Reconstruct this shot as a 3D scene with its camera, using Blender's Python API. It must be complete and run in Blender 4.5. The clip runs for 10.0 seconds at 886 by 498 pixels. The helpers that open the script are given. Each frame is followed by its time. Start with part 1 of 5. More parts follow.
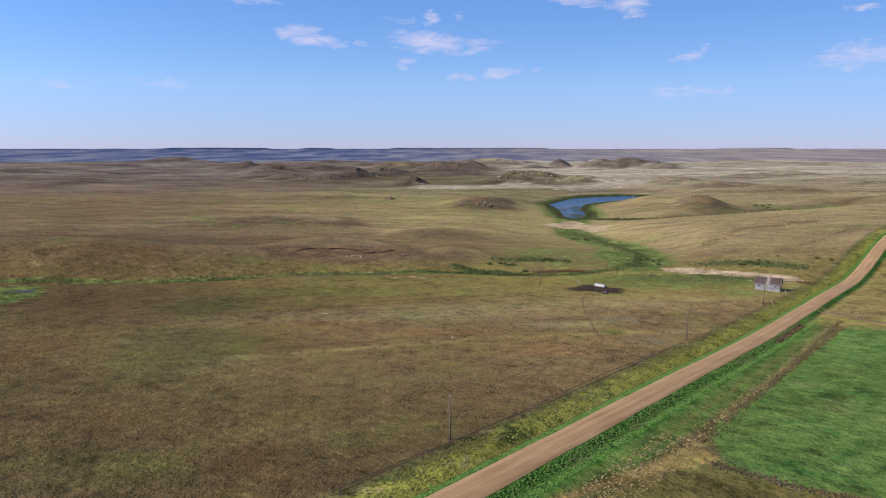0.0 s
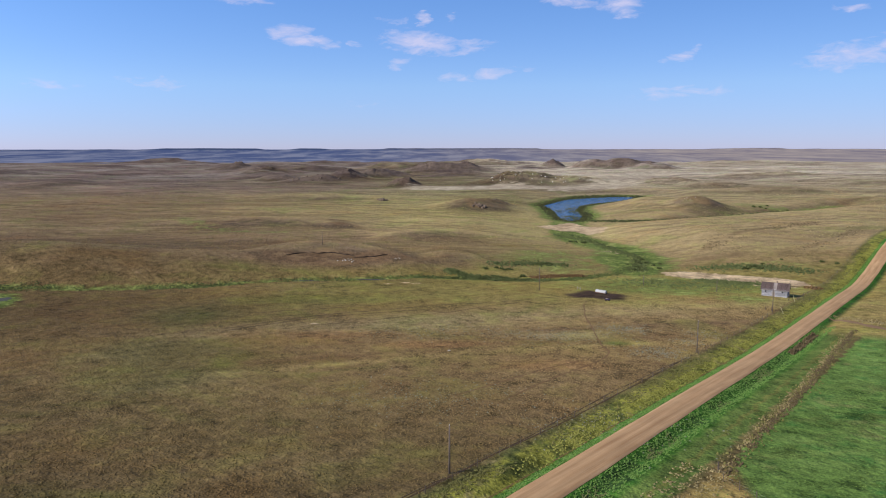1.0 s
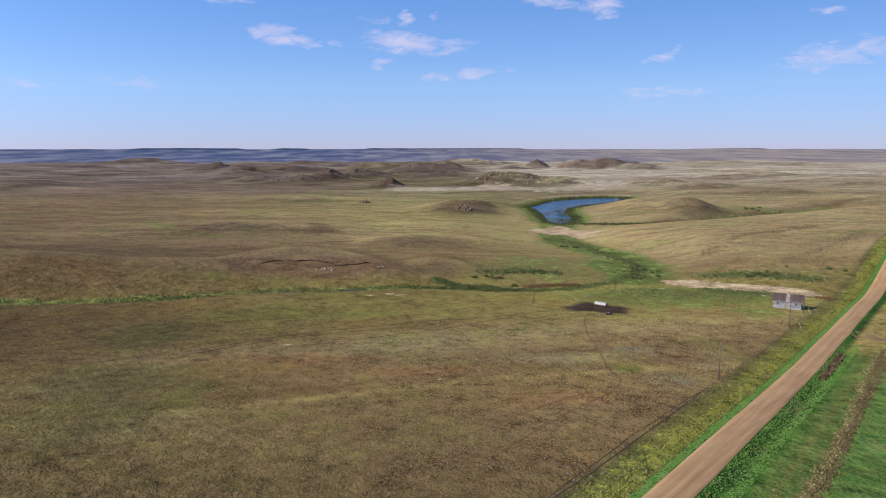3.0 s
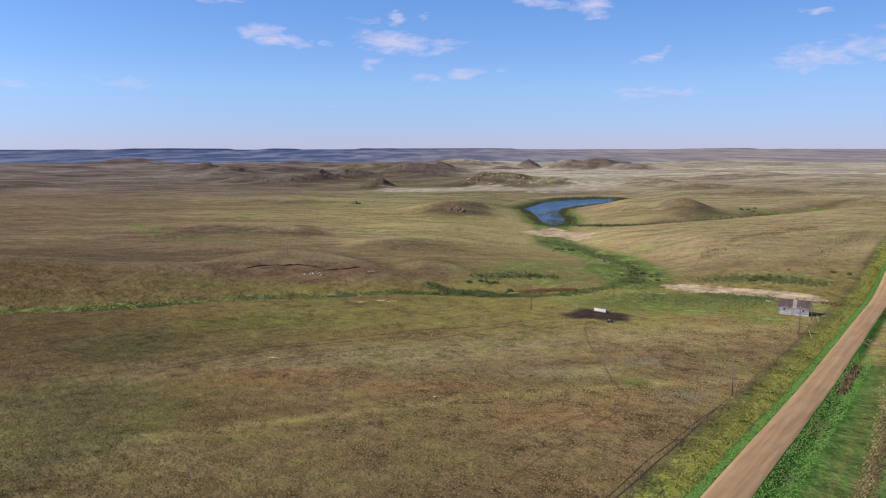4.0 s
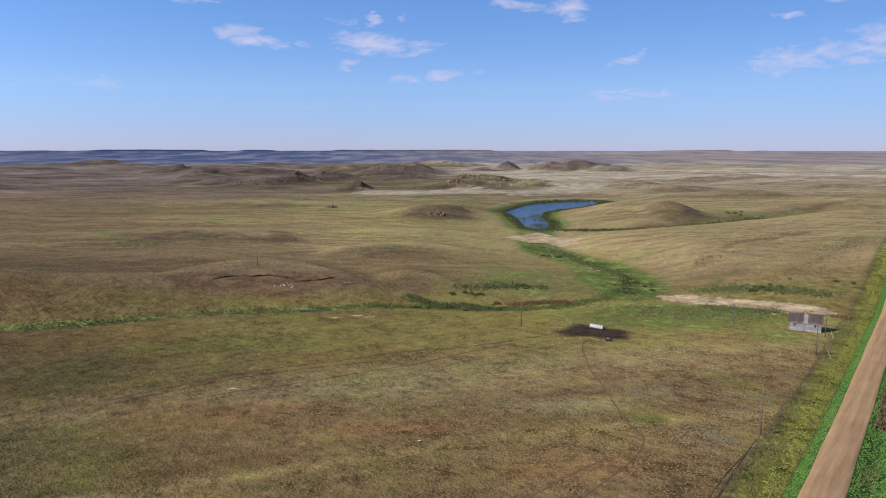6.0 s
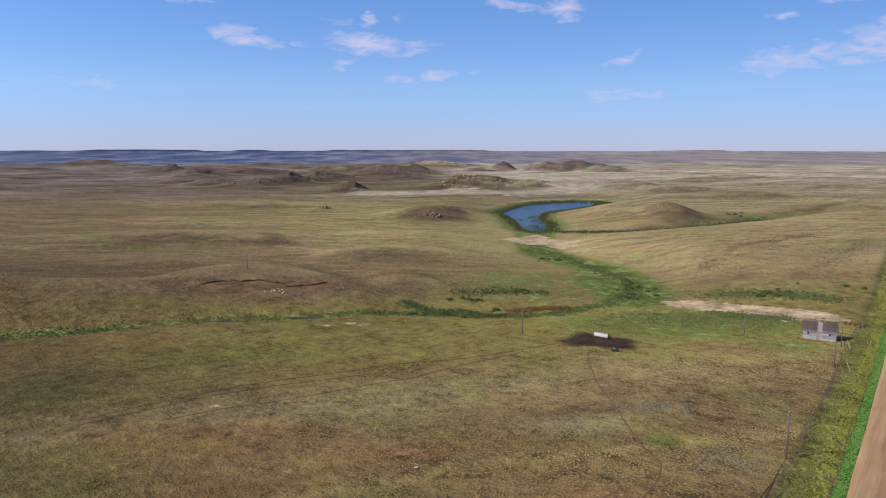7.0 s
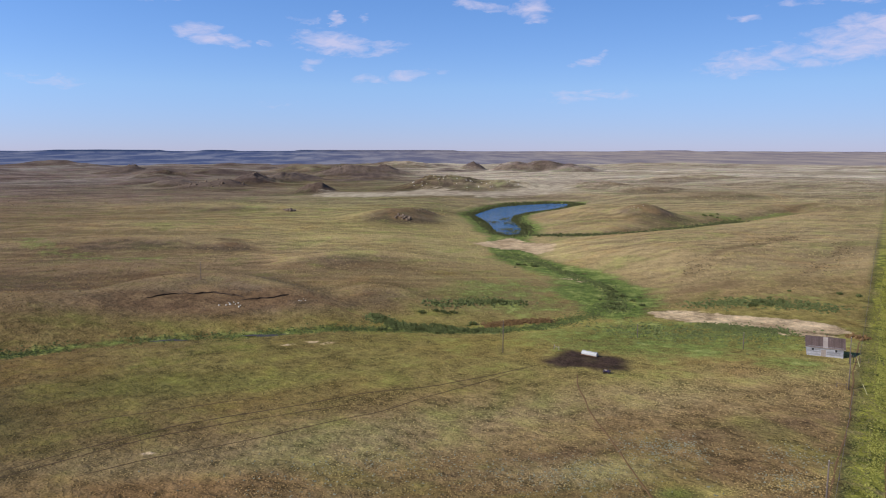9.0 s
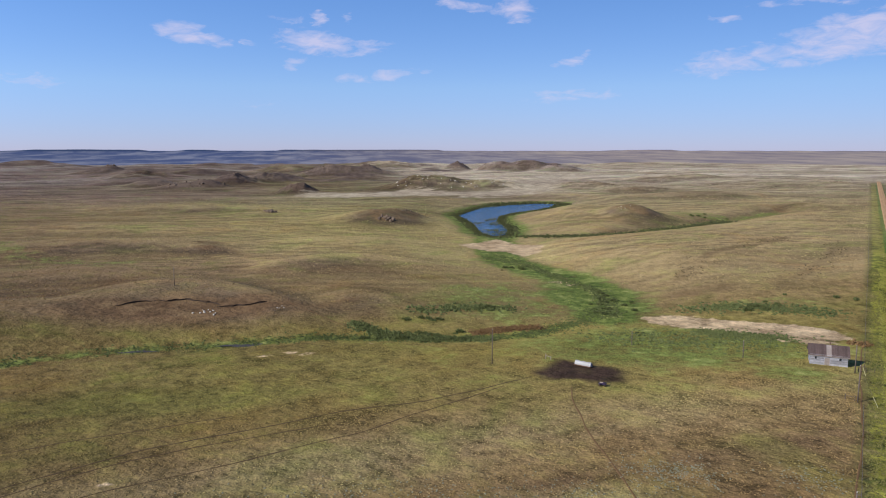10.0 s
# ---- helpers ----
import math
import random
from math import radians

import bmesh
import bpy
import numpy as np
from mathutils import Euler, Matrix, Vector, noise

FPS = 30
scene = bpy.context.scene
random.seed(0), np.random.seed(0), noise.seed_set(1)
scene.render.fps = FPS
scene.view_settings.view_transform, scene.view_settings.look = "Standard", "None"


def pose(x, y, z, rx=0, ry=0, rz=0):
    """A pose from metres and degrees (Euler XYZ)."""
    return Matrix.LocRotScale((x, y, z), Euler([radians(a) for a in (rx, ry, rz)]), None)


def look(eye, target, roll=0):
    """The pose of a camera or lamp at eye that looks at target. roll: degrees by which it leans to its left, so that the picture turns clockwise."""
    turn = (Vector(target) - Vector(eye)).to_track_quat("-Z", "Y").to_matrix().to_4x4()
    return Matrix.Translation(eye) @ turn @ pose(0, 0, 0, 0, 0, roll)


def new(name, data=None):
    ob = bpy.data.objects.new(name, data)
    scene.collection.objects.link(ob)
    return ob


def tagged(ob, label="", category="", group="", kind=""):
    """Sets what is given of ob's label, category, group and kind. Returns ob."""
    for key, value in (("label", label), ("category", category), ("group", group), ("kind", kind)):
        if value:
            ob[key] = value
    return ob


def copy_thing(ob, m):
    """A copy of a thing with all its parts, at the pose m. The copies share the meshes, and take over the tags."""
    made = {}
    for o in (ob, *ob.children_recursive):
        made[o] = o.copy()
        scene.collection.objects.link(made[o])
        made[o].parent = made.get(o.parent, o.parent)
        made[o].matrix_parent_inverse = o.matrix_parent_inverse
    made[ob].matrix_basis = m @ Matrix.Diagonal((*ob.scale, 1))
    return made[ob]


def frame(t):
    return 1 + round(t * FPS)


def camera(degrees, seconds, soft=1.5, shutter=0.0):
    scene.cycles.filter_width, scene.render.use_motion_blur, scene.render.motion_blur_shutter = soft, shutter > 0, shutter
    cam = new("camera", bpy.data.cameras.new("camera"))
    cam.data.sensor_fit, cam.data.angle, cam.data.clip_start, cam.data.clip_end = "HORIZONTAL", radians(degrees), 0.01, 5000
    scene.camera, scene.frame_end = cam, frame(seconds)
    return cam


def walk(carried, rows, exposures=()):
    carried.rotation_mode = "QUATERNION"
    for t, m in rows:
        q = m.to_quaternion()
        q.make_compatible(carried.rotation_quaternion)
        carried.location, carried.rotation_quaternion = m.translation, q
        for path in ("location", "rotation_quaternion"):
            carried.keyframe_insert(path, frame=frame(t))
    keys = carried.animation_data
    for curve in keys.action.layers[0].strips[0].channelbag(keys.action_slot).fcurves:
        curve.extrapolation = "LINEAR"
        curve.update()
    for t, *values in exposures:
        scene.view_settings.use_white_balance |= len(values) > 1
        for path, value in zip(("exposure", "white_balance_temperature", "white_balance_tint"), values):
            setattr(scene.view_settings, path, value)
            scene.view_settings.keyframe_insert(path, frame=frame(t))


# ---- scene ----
cam = camera(63.0, 10.0, soft=1.1)
PATH = [
    (0, 0.03, 0.4, 44.07, 82.093, -0.014, 39.977),
    (0.5, -3.94, 4.56, 44.17, 82.098, -0.025, 39.708),
    (1, -7.86, 8.68, 44.27, 82.121, 0.04, 39.398),
    (1.5, -11.73, 12.77, 44.36, 82.12, 0.031, 39.071),
    (2, -15.56, 16.85, 44.44, 82.129, 0.043, 38.725),
    (2.5, -19.35, 20.9, 44.51, 82.119, 0.021, 38.407),
    (4, -30.42, 33.04, 44.68, 82.12, 0.042, 37.305),
    (4.5, -34.02, 37.1, 44.73, 82.126, 0.045, 37.05),
    (5, -37.57, 41.17, 44.77, 82.141, -0.004, 36.613),
    (5.5, -41.07, 45.26, 44.8, 82.2, -0.02, 35.978),
    (7, -51.3, 57.72, 44.86, 82.248, -0.061, 35.181),
    (7.5, -54.61, 61.95, 44.88, 82.249, -0.058, 34.76),
    (8, -57.88, 66.24, 44.89, 82.268, -0.082, 33.862),
    (8.5, -61.1, 70.58, 44.89, 82.276, -0.064, 33.267),
    (9, -64.28, 74.98, 44.89, 82.26, -0.066, 32.739),
    (9.5, -67.4, 79.45, 44.89, 82.25, -0.064, 32.095),
    (10, -70.48, 83.99, 44.88, 82.232, -0.019, 31.464),
]
walk(cam, [(t, pose(x, y, z, rx, ry, rz)) for t, x, y, z, rx, ry, rz in PATH],
     [(0, 0.04), (4, 0.02), (5.5, -0.03), (10, -0.04)])

# ---------------------------------------------------------------- sky and sun
SUN_EL, SUN_FROM = 33.0, Vector((-0.48, -0.877))
sky_az = math.atan2(SUN_FROM.x, SUN_FROM.y)


class Nodes:
    """Short hand for wiring a node tree."""

    def __init__(self, tree):
        self.tree = tree
        tree.nodes.clear()

    def add(self, kind, **props):
        node = self.tree.nodes.new(kind)
        for key, value in props.items():
            setattr(node, key, value)
        return node

    def wire(self, a, b):
        self.tree.links.new(a, b)
        return b

    def put(self, socket, value):
        if isinstance(value, bpy.types.NodeSocket):
            self.tree.links.new(value, socket)
        elif value is not None:
            socket.default_value = value

    def math(self, op, a, b=None, c=None, clamp=False):
        node = self.add("ShaderNodeMath", operation=op, use_clamp=clamp)
        for i, v in enumerate((a, b, c)):
            self.put(node.inputs[i], v)
        return node.outputs[0]

    def mix(self, f, a, b, mode="MIX"):
        node = self.add("ShaderNodeMix", data_type="RGBA", blend_type=mode)
        for i, v in ((0, f), (6, a), (7, b)):
            if isinstance(v, tuple) and len(v) == 3:
                v = (*v, 1)
            self.put(node.inputs[i], v)
        return node.outputs[2]

    def noise(self, scale, detail=3, rough=0.55, vector=None, distortion=0.0):
        node = self.add("ShaderNodeTexNoise")
        self.put(node.inputs["Vector"], vector)
        self.put(node.inputs["Scale"], scale)
        node.inputs["Detail"].default_value, node.inputs["Roughness"].default_value = detail, rough
        node.inputs["Distortion"].default_value = distortion
        return node.outputs["Fac"]

    def ramp(self, f, stops, kind="LINEAR"):
        node = self.add("ShaderNodeValToRGB")
        node.color_ramp.interpolation = kind
        el = node.color_ramp.elements
        while len(el) < len(stops):
            el.new(0.5)
        for e, (p, c) in zip(el, stops):
            e.position = p
            e.color = (*c, 1) if isinstance(c, tuple) else (c, c, c, 1)
        self.put(node.inputs[0], f)
        return node.outputs[0]

    def range(self, v, a, b, c=0.0, d=1.0):
        node = self.add("ShaderNodeMapRange")
        for i, q in enumerate((v, a, b, c, d)):
            self.put(node.inputs[i], q)
        return node.outputs[0]


world = bpy.data.worlds.new("sky")
scene.world = world
world.use_nodes = True
n = Nodes(world.node_tree)
sky = n.add("ShaderNodeTexSky", sky_type="NISHITA", sun_disc=False, sun_elevation=radians(SUN_EL), sun_rotation=sky_az,
            altitude=700, air_density=1.0, dust_density=0.0, ozone_density=4.0)
coord = n.add("ShaderNodeTexCoord").outputs["Generated"]
split = n.add("ShaderNodeSeparateXYZ")
n.wire(coord, split.inputs[0])
az = n.math("MULTIPLY", n.math("ARCTAN2", n.math("MULTIPLY", split.outputs[0], -1.0), split.outputs[1]), 57.2958)
el = n.math("MULTIPLY", n.math("ARCSINE", split.outputs[2]), 57.2958)
flat = n.add("ShaderNodeCombineXYZ")
n.wire(az, flat.inputs[0]), n.wire(el, flat.inputs[1])
# wisps of cloud: azimuth, elevation, half width, half height, slope, thickness
CLOUDS = [
    (50.2, 8.3, 2.1, 0.62, 0.16, 0.9), (41.2, 8.1, 2.7, 0.75, 0.10, 0.95), (38.2, 7.7, 2.2, 0.45, -0.08, 0.7), (40.9, 9.75, 0.5, 0.45, 0, 0.9),
    (38.9, 9.8, 0.5, 0.3, 0, 0.7), (43.4, 9.65, 1.0, 0.25, 0, 0.5), (46.3, 7.9, 0.65, 0.3, 0.1, 0.6), (42.8, 6.45, 1.0, 0.3, -0.1, 0.6),
    (29.6, 10.75, 2.2, 0.35, 0.05, 0.9), (25.9, 10.5, 1.5, 0.7, -0.05, 0.9), (21.6, 6.8, 1.4, 0.35, -0.28, 0.6), (36.5, 5.6, 3.2, 0.4, -0.1, 0.5),
]
VEILS = [
    (9.6, 6.35, 3.4, 0.85, -0.12, 0.75), (2.2, 7.7, 5.0, 1.3, -0.16, 1.0), (3.0, 10.1, 6.0, 0.35, 0.0, 0.6), (60.4, 4.8, 2.2, 0.35, 0.05, 0.45),
    (68.0, 4.4, 2.2, 0.35, 0, 0.3), (21.9, 4.2, 3.5, 0.4, -0.06, 0.45), (54.0, 10.8, 1.6, 0.35, 0, 0.6), (10.6, 9.4, 1.0, 0.25, 0, 0.5), (45.0, 3.4, 2.2, 0.2, 0, 0.3),
]
stretch = n.add("ShaderNodeMapping")
stretch.inputs["Scale"].default_value = (0.55, 1.5, 1)
n.wire(flat.outputs[0], stretch.inputs[0])
wisps = n.noise(0.9, 6, 0.62, stretch.outputs[0], 0.6)
bend = n.add("ShaderNodeTexNoise")
bend.inputs["Scale"].default_value, bend.inputs["Detail"].default_value, bend.inputs["Roughness"].default_value = 0.8, 4, 0.6
n.wire(stretch.outputs[0], bend.inputs["Vector"])
swirl = n.add("ShaderNodeSeparateColor")
n.wire(bend.outputs["Color"], swirl.inputs[0])
az_sky, az = az, n.math("ADD", az, n.math("MULTIPLY", n.math("SUBTRACT", swirl.outputs[0], 0.5), 3.0))
el_sky, el = el, n.math("ADD", el, n.math("MULTIPLY", n.math("SUBTRACT", swirl.outputs[1], 0.5), 1.3))
total = None
for a0, e0, w, h, k, thick in CLOUDS + VEILS:
    u = n.math("MULTIPLY", n.math("SUBTRACT", az, a0), 1 / w)
    lean = n.math("MULTIPLY_ADD", u, -k * w, n.math("SUBTRACT", el, e0))
    v = n.math("MULTIPLY", lean, 1 / h)
    q = n.math("ADD", n.math("MULTIPLY", u, u), n.math("MULTIPLY", v, v))
    m = n.math("MULTIPLY", n.range(q, 0.0, 1.9, 1.0, 0.0), thick)
    total = m if total is None else n.math("MAXIMUM", total, m)
veil = n.math("MULTIPLY", n.range(n.math("ADD", n.math("MULTIPLY", total, 0.80), n.math("MULTIPLY", n.math("SUBTRACT", wisps, 0.5), 2.3)), 0.10, 0.95), n.range(total, 0.0, 0.25))
blue = n.ramp(n.range(el_sky, 0.0, 60.0), [(0.0, (0.60, 0.655, 1.20)), (0.03, (0.67, 0.74, 1.21)), (0.08, (0.82, 0.91, 1.24)), (0.2, (0.78, 0.98, 1.33)), (1.0, (0.8, 1.0, 1.3))])
even = n.ramp(n.range(az_sky, -10.0, 80.0), [(0.0, 0.72), (1.0, 1.34)])
tinted = n.mix(1.0, n.mix(1.0, sky.outputs[0], blue, "MULTIPLY"), even, "MULTIPLY")
clouded = n.mix(n.math("MULTIPLY", veil, 0.72), tinted, (6.6, 6.3, 8.3))
back = n.add("ShaderNodeBackground")
n.put(back.inputs[0], clouded)
back.inputs[1].default_value = 0.105
n.wire(back.outputs[0], n.add("ShaderNodeOutputWorld").inputs[0])

lamp = bpy.data.lights.new("sun", "SUN")
lamp.energy, lamp.angle, lamp.color = 4.9, radians(0.5), (1.0, 0.95, 0.86)
sun = new("sun", lamp)
flatway = SUN_FROM.normalized() * math.cos(radians(SUN_EL))
sun.matrix_world = look((flatway.x * 300, flatway.y * 300, 300 * math.sin(radians(SUN_EL))), (0, 0, 0))

# ---------------------------------------------------------------- materials


def material(name):
    m = bpy.data.materials.new(name)
    m.use_nodes = True
    k = Nodes(m.node_tree)
    k.bsdf = k.add("ShaderNodeBsdfPrincipled")
    k.wire(k.bsdf.outputs[0], k.add("ShaderNodeOutputMaterial").inputs[0])
    k.bsdf.inputs["Specular IOR Level"].default_value = 0.2
    return m, k


def speckled(name, a, b, scale=4.0, rough=0.9, bump=0.3, spread=0.25, metal=0.0, random=0.0):
    """Two tones mixed by noise at two scales, with fine relief."""
    m, k = material(name)
    place = k.add("ShaderNodeNewGeometry").outputs["Position"]
    big, fine = k.noise(scale * 0.17, 3, 0.6, place), k.noise(scale, 4, 0.65, place)
    f = k.range(k.math("ADD", k.math("MULTIPLY", big, 0.5), k.math("MULTIPLY", fine, 0.5)), 0.5 - spread, 0.5 + spread)
    base = k.mix(f, a, b)
    if random:
        island = k.add("ShaderNodeNewGeometry").outputs["Random Per Island"]
        base = k.mix(1.0, base, k.ramp(island, [(0, 1 - random), (1, 1 + random)]), "MULTIPLY")
    k.put(k.bsdf.inputs["Base Color"], base)
    k.bsdf.inputs["Roughness"].default_value = rough
    k.bsdf.inputs["Metallic"].default_value = metal
    if bump:
        node = k.add("ShaderNodeBump")
        node.inputs["Strength"].default_value, node.inputs["Distance"].default_value = bump, 0.05
        k.wire(fine, node.inputs["Height"]), k.wire(node.outputs[0], k.bsdf.inputs["Normal"])
    return m


def prairie(k, place, tint, wetness):
    """Mixed dry grasses over a tint, turning to green meadow where the ground is damp. Returns the colour and the noises it is made of."""
    clump = k.noise(0.30, 4, 0.65, place)
    dapple = k.noise(0.085, 5, 0.65, place)
    long = k.add("ShaderNodeMapping", vector_type="TEXTURE")
    long.inputs["Rotation"].default_value = (0, 0, radians(60))
    long.inputs["Scale"].default_value = (48, 13, 20)
    k.wire(place, long.inputs[0])
    streak = k.noise(1.0, 5, 0.62, long.outputs[0], 0.9)
    base = k.mix(k.range(streak, 0.54, 0.70, 0.0, 0.5), tint, k.mix(1.0, tint, (0.74, 0.66, 0.62), "MULTIPLY"))
    base = k.mix(k.range(dapple, 0.50, 0.66, 0.0, 0.6), base, k.mix(1.0, base, (0.86, 1.03, 0.74), "MULTIPLY"))
    sage = k.noise(0.047, 5, 0.66, place, 0.5)
    base = k.mix(k.range(sage, 0.53, 0.66, 0.0, 0.65), base, k.mix(1.0, base, (1.16, 1.19, 1.22), "MULTIPLY"))
    ruddy = k.noise(0.026, 5, 0.62, place, 0.6)
    base = k.mix(k.range(ruddy, 0.53, 0.68, 0.0, 0.42), base, k.mix(1.0, base, (1.10, 0.91, 0.76), "MULTIPLY"))
    base = k.mix(k.range(ruddy, 0.46, 0.34, 0.0, 0.85), base, k.mix(1.0, base, (0.86, 1.03, 0.80), "MULTIPLY"))
    wet = k.range(k.math("ADD", wetness, k.math("ADD", k.math("MULTIPLY", k.math("SUBTRACT", dapple, 0.5), 1.5), k.math("MULTIPLY", k.math("SUBTRACT", clump, 0.5), 0.8))), 0.30, 0.72)
    meadow = k.ramp(k.range(k.math("ADD", k.math("MULTIPLY", clump, 0.45), k.math("MULTIPLY", dapple, 0.55)), 0.34, 0.66), [(0, (0.050, 0.074, 0.019)), (0.30, (0.100, 0.140, 0.033)), (0.65, (0.165, 0.200, 0.052)), (1, (0.275, 0.270, 0.095))])
    base = k.mix(k.math("MULTIPLY", wet, k.range(wetness, 0.0, 0.2)), base, meadow)
    return base, clump, dapple, streak


def tussocks():
    """Separate grass clumps, each a little paler or darker than the cover it stands in."""
    m, k = material("tussocks")
    geometry = k.add("ShaderNodeNewGeometry")
    tint = k.add("ShaderNodeAttribute", attribute_name="cover").outputs["Color"]
    base = prairie(k, geometry.outputs["Position"], tint, k.add("ShaderNodeAttribute", attribute_name="damp").outputs["Fac"])[0]
    shade = k.ramp(geometry.outputs["Random Per Island"], [(0, (0.62, 0.63, 0.56)), (0.35, (0.88, 0.88, 0.82)), (0.7, (1.08, 1.08, 1.02)), (1, (1.32, 1.30, 1.22))])
    k.put(k.bsdf.inputs["Base Color"], k.mix(1.0, base, shade, "MULTIPLY"))
    k.bsdf.inputs["Roughness"].default_value = 0.95
    k.bsdf.inputs["Specular IOR Level"].default_value = 0.05
    return m


def grassland():
    """Prairie cover: dry tints carried by the sheet, with damp green ground, bare mud, hummocks and the strips beside the road."""
    m, k = material("grassland")
    place = k.add("ShaderNodeNewGeometry").outputs["Position"]
    tint = k.add("ShaderNodeAttribute", attribute_name="cover").outputs["Color"]
    carried = {name: k.add("ShaderNodeAttribute", attribute_name=name).outputs["Fac"] for name in ("strips", "damp", "bare", "scorched", "pale", "remote", "close")}
    cell = k.add("ShaderNodeSeparateXYZ")
    k.wire(place, cell.inputs[0])
    x, y = cell.outputs[0], cell.outputs[1]
    tuft = k.noise(2.6, 2, 0.6, place)
    hummock = k.noise(0.62, 2.5, 0.55, place)
    wide = k.noise(0.009, 4, 0.6, place)
    base, clump, dapple, streak = prairie(k, place, tint, carried["damp"])
    # strips that run with the road, by the way across it
    wander = k.math("MULTIPLY", k.math("SUBTRACT", k.noise(0.30, 5, 0.7, place), 0.5), 4.2)
    across = k.math("ADD", k.math("ADD", x, 57.2), k.math("MULTIPLY", y, 0.0188))
    ragged = k.math("ADD", across, wander)
    lush, mown, gold, brush, weed = (0.058, 0.165, 0.022), (0.118, 0.170, 0.040), (0.285, 0.275, 0.052), (0.165, 0.148, 0.050), (0.155, 0.135, 0.050)
    field = (0.128, 0.208, 0.047)
    stops = [(-14, brush), (-9.0, brush), (-8.2, brush), (-7.2, gold), (-2.9, gold), (-2.2, lush), (0.0, lush), (5.2, lush), (6.6, (0.042, 0.112, 0.018)), (8.6, (0.048, 0.118, 0.022)),
             (10.0, lush), (12.0, mown), (13.4, mown), (14.0, (0.17, 0.17, 0.045)), (14.8, mown), (16.2, mown), (17.0, weed), (18.6, (0.13, 0.092, 0.040)), (19.4, field), (40, field)]
    strips = k.ramp(k.range(ragged, -14, 40), [((p + 14) / 54, c) for p, c in stops])
    # open far slopes, streaked
    broad = k.add("ShaderNodeMapping", vector_type="TEXTURE")
    broad.inputs["Rotation"].default_value = (0, 0, radians(44))
    broad.inputs["Scale"].default_value = (130, 60, 50)
    k.wire(place, broad.inputs[0])
    bands = k.noise(1.0, 6, 0.66, broad.outputs[0], 0.8)
    base = k.mix(carried["remote"], base, k.mix(1.0, base, k.ramp(k.range(bands, 0.36, 0.64), [(0, (0.56, 0.51, 0.48)), (0.3, (0.84, 0.80, 0.77)), (0.6, (1.06, 1.05, 1.03)), (1, (1.36, 1.36, 1.32))]), "MULTIPLY"))
    ashen = k.range(k.math("ADD", carried["pale"], k.math("MULTIPLY", k.math("SUBTRACT", streak, 0.5), 1.8)), 0.40, 0.60)
    base = k.mix(k.math("MULTIPLY", ashen, k.range(carried["pale"], 0.0, 0.2, 0.0, 0.9)), base, k.mix(k.range(dapple, 0.35, 0.65), (0.36, 0.285, 0.195), (0.52, 0.43, 0.31)))
    scorch = k.range(k.math("ADD", carried["scorched"], k.math("MULTIPLY", k.math("SUBTRACT", dapple, 0.5), 1.7)), 0.32, 0.68)
    base = k.mix(k.math("MULTIPLY", scorch, 0.85), base, k.mix(carried["remote"], k.mix(k.range(dapple, 0.35, 0.65), (0.128, 0.072, 0.036), (0.205, 0.130, 0.066)), k.mix(k.range(bands, 0.40, 0.60), (0.088, 0.062, 0.054), (0.150, 0.110, 0.088))))
    strips = k.mix(k.math("MULTIPLY", k.range(across, 20.5, 21.5), k.range(dapple, 0.50, 0.66, 0.0, 0.4)), strips, (0.150, 0.205, 0.060))
    strips = k.mix(k.math("MULTIPLY", k.range(across, 5.2, 17.0), k.range(streak, 0.50, 0.64, 0.0, 0.6)), strips, (0.145, 0.170, 0.046))
    patchy = k.noise(0.16, 5, 0.68, place)
    verge = k.math("MULTIPLY", k.range(across, -1.6, -3.0), k.range(patchy, 0.48, 0.60, 0.0, 0.9))
    strips = k.mix(verge, strips, (0.085, 0.098, 0.028))
    straw = k.math("MULTIPLY", k.range(across, -1.6, -3.0), k.range(patchy, 0.44, 0.34, 0.0, 0.8))
    strips = k.mix(straw, strips, (0.33, 0.26, 0.115))
    ditch = k.math("MULTIPLY", k.range(across, 5.6, 6.6), k.range(across, 11.5, 9.5))
    strips = k.mix(k.math("MULTIPLY", ditch, k.range(patchy, 0.48, 0.60, 0.0, 0.8)), strips, (0.030, 0.052, 0.018))
    inner = k.range(across, 20.0, 21.0)
    strips = k.mix(k.math("MULTIPLY", inner, k.range(patchy, 0.52, 0.66, 0.0, 0.7)), strips, (0.046, 0.140, 0.030))
    strips = k.mix(k.math("MULTIPLY", inner, k.range(k.noise(0.055, 6, 0.7, place), 0.58, 0.70, 0.0, 0.6)), strips, (0.24, 0.20, 0.085))
    edge = k.math("MULTIPLY", k.range(ragged, -11.5, -8.0), carried["strips"])
    base = k.mix(edge, base, strips)
    mud = k.range(k.math("ADD", carried["bare"], k.math("MULTIPLY", k.math("SUBTRACT", k.math("ADD", clump, dapple), 1.0), 1.3)), 0.38, 0.62)
    base = k.mix(k.math("MULTIPLY", mud, k.range(carried["bare"], 0.0, 0.15)), base, k.mix(k.range(dapple, 0.35, 0.65), (0.43, 0.300, 0.170), (0.62, 0.465, 0.285)))
    value = k.math("ADD", k.math("MULTIPLY", tuft, 0.55), k.math("ADD", k.math("MULTIPLY", clump, 0.8), k.math("MULTIPLY", dapple, 0.65)))
    base = k.mix(carried["close"], base, k.ramp(k.range(value, 0.80, 1.22), [(0, (0.36, 0.37, 0.33)), (0.30, (0.75, 0.745, 0.72)), (0.55, (0.99, 0.985, 0.97)), (1, (1.48, 1.45, 1.38))]), "MULTIPLY")
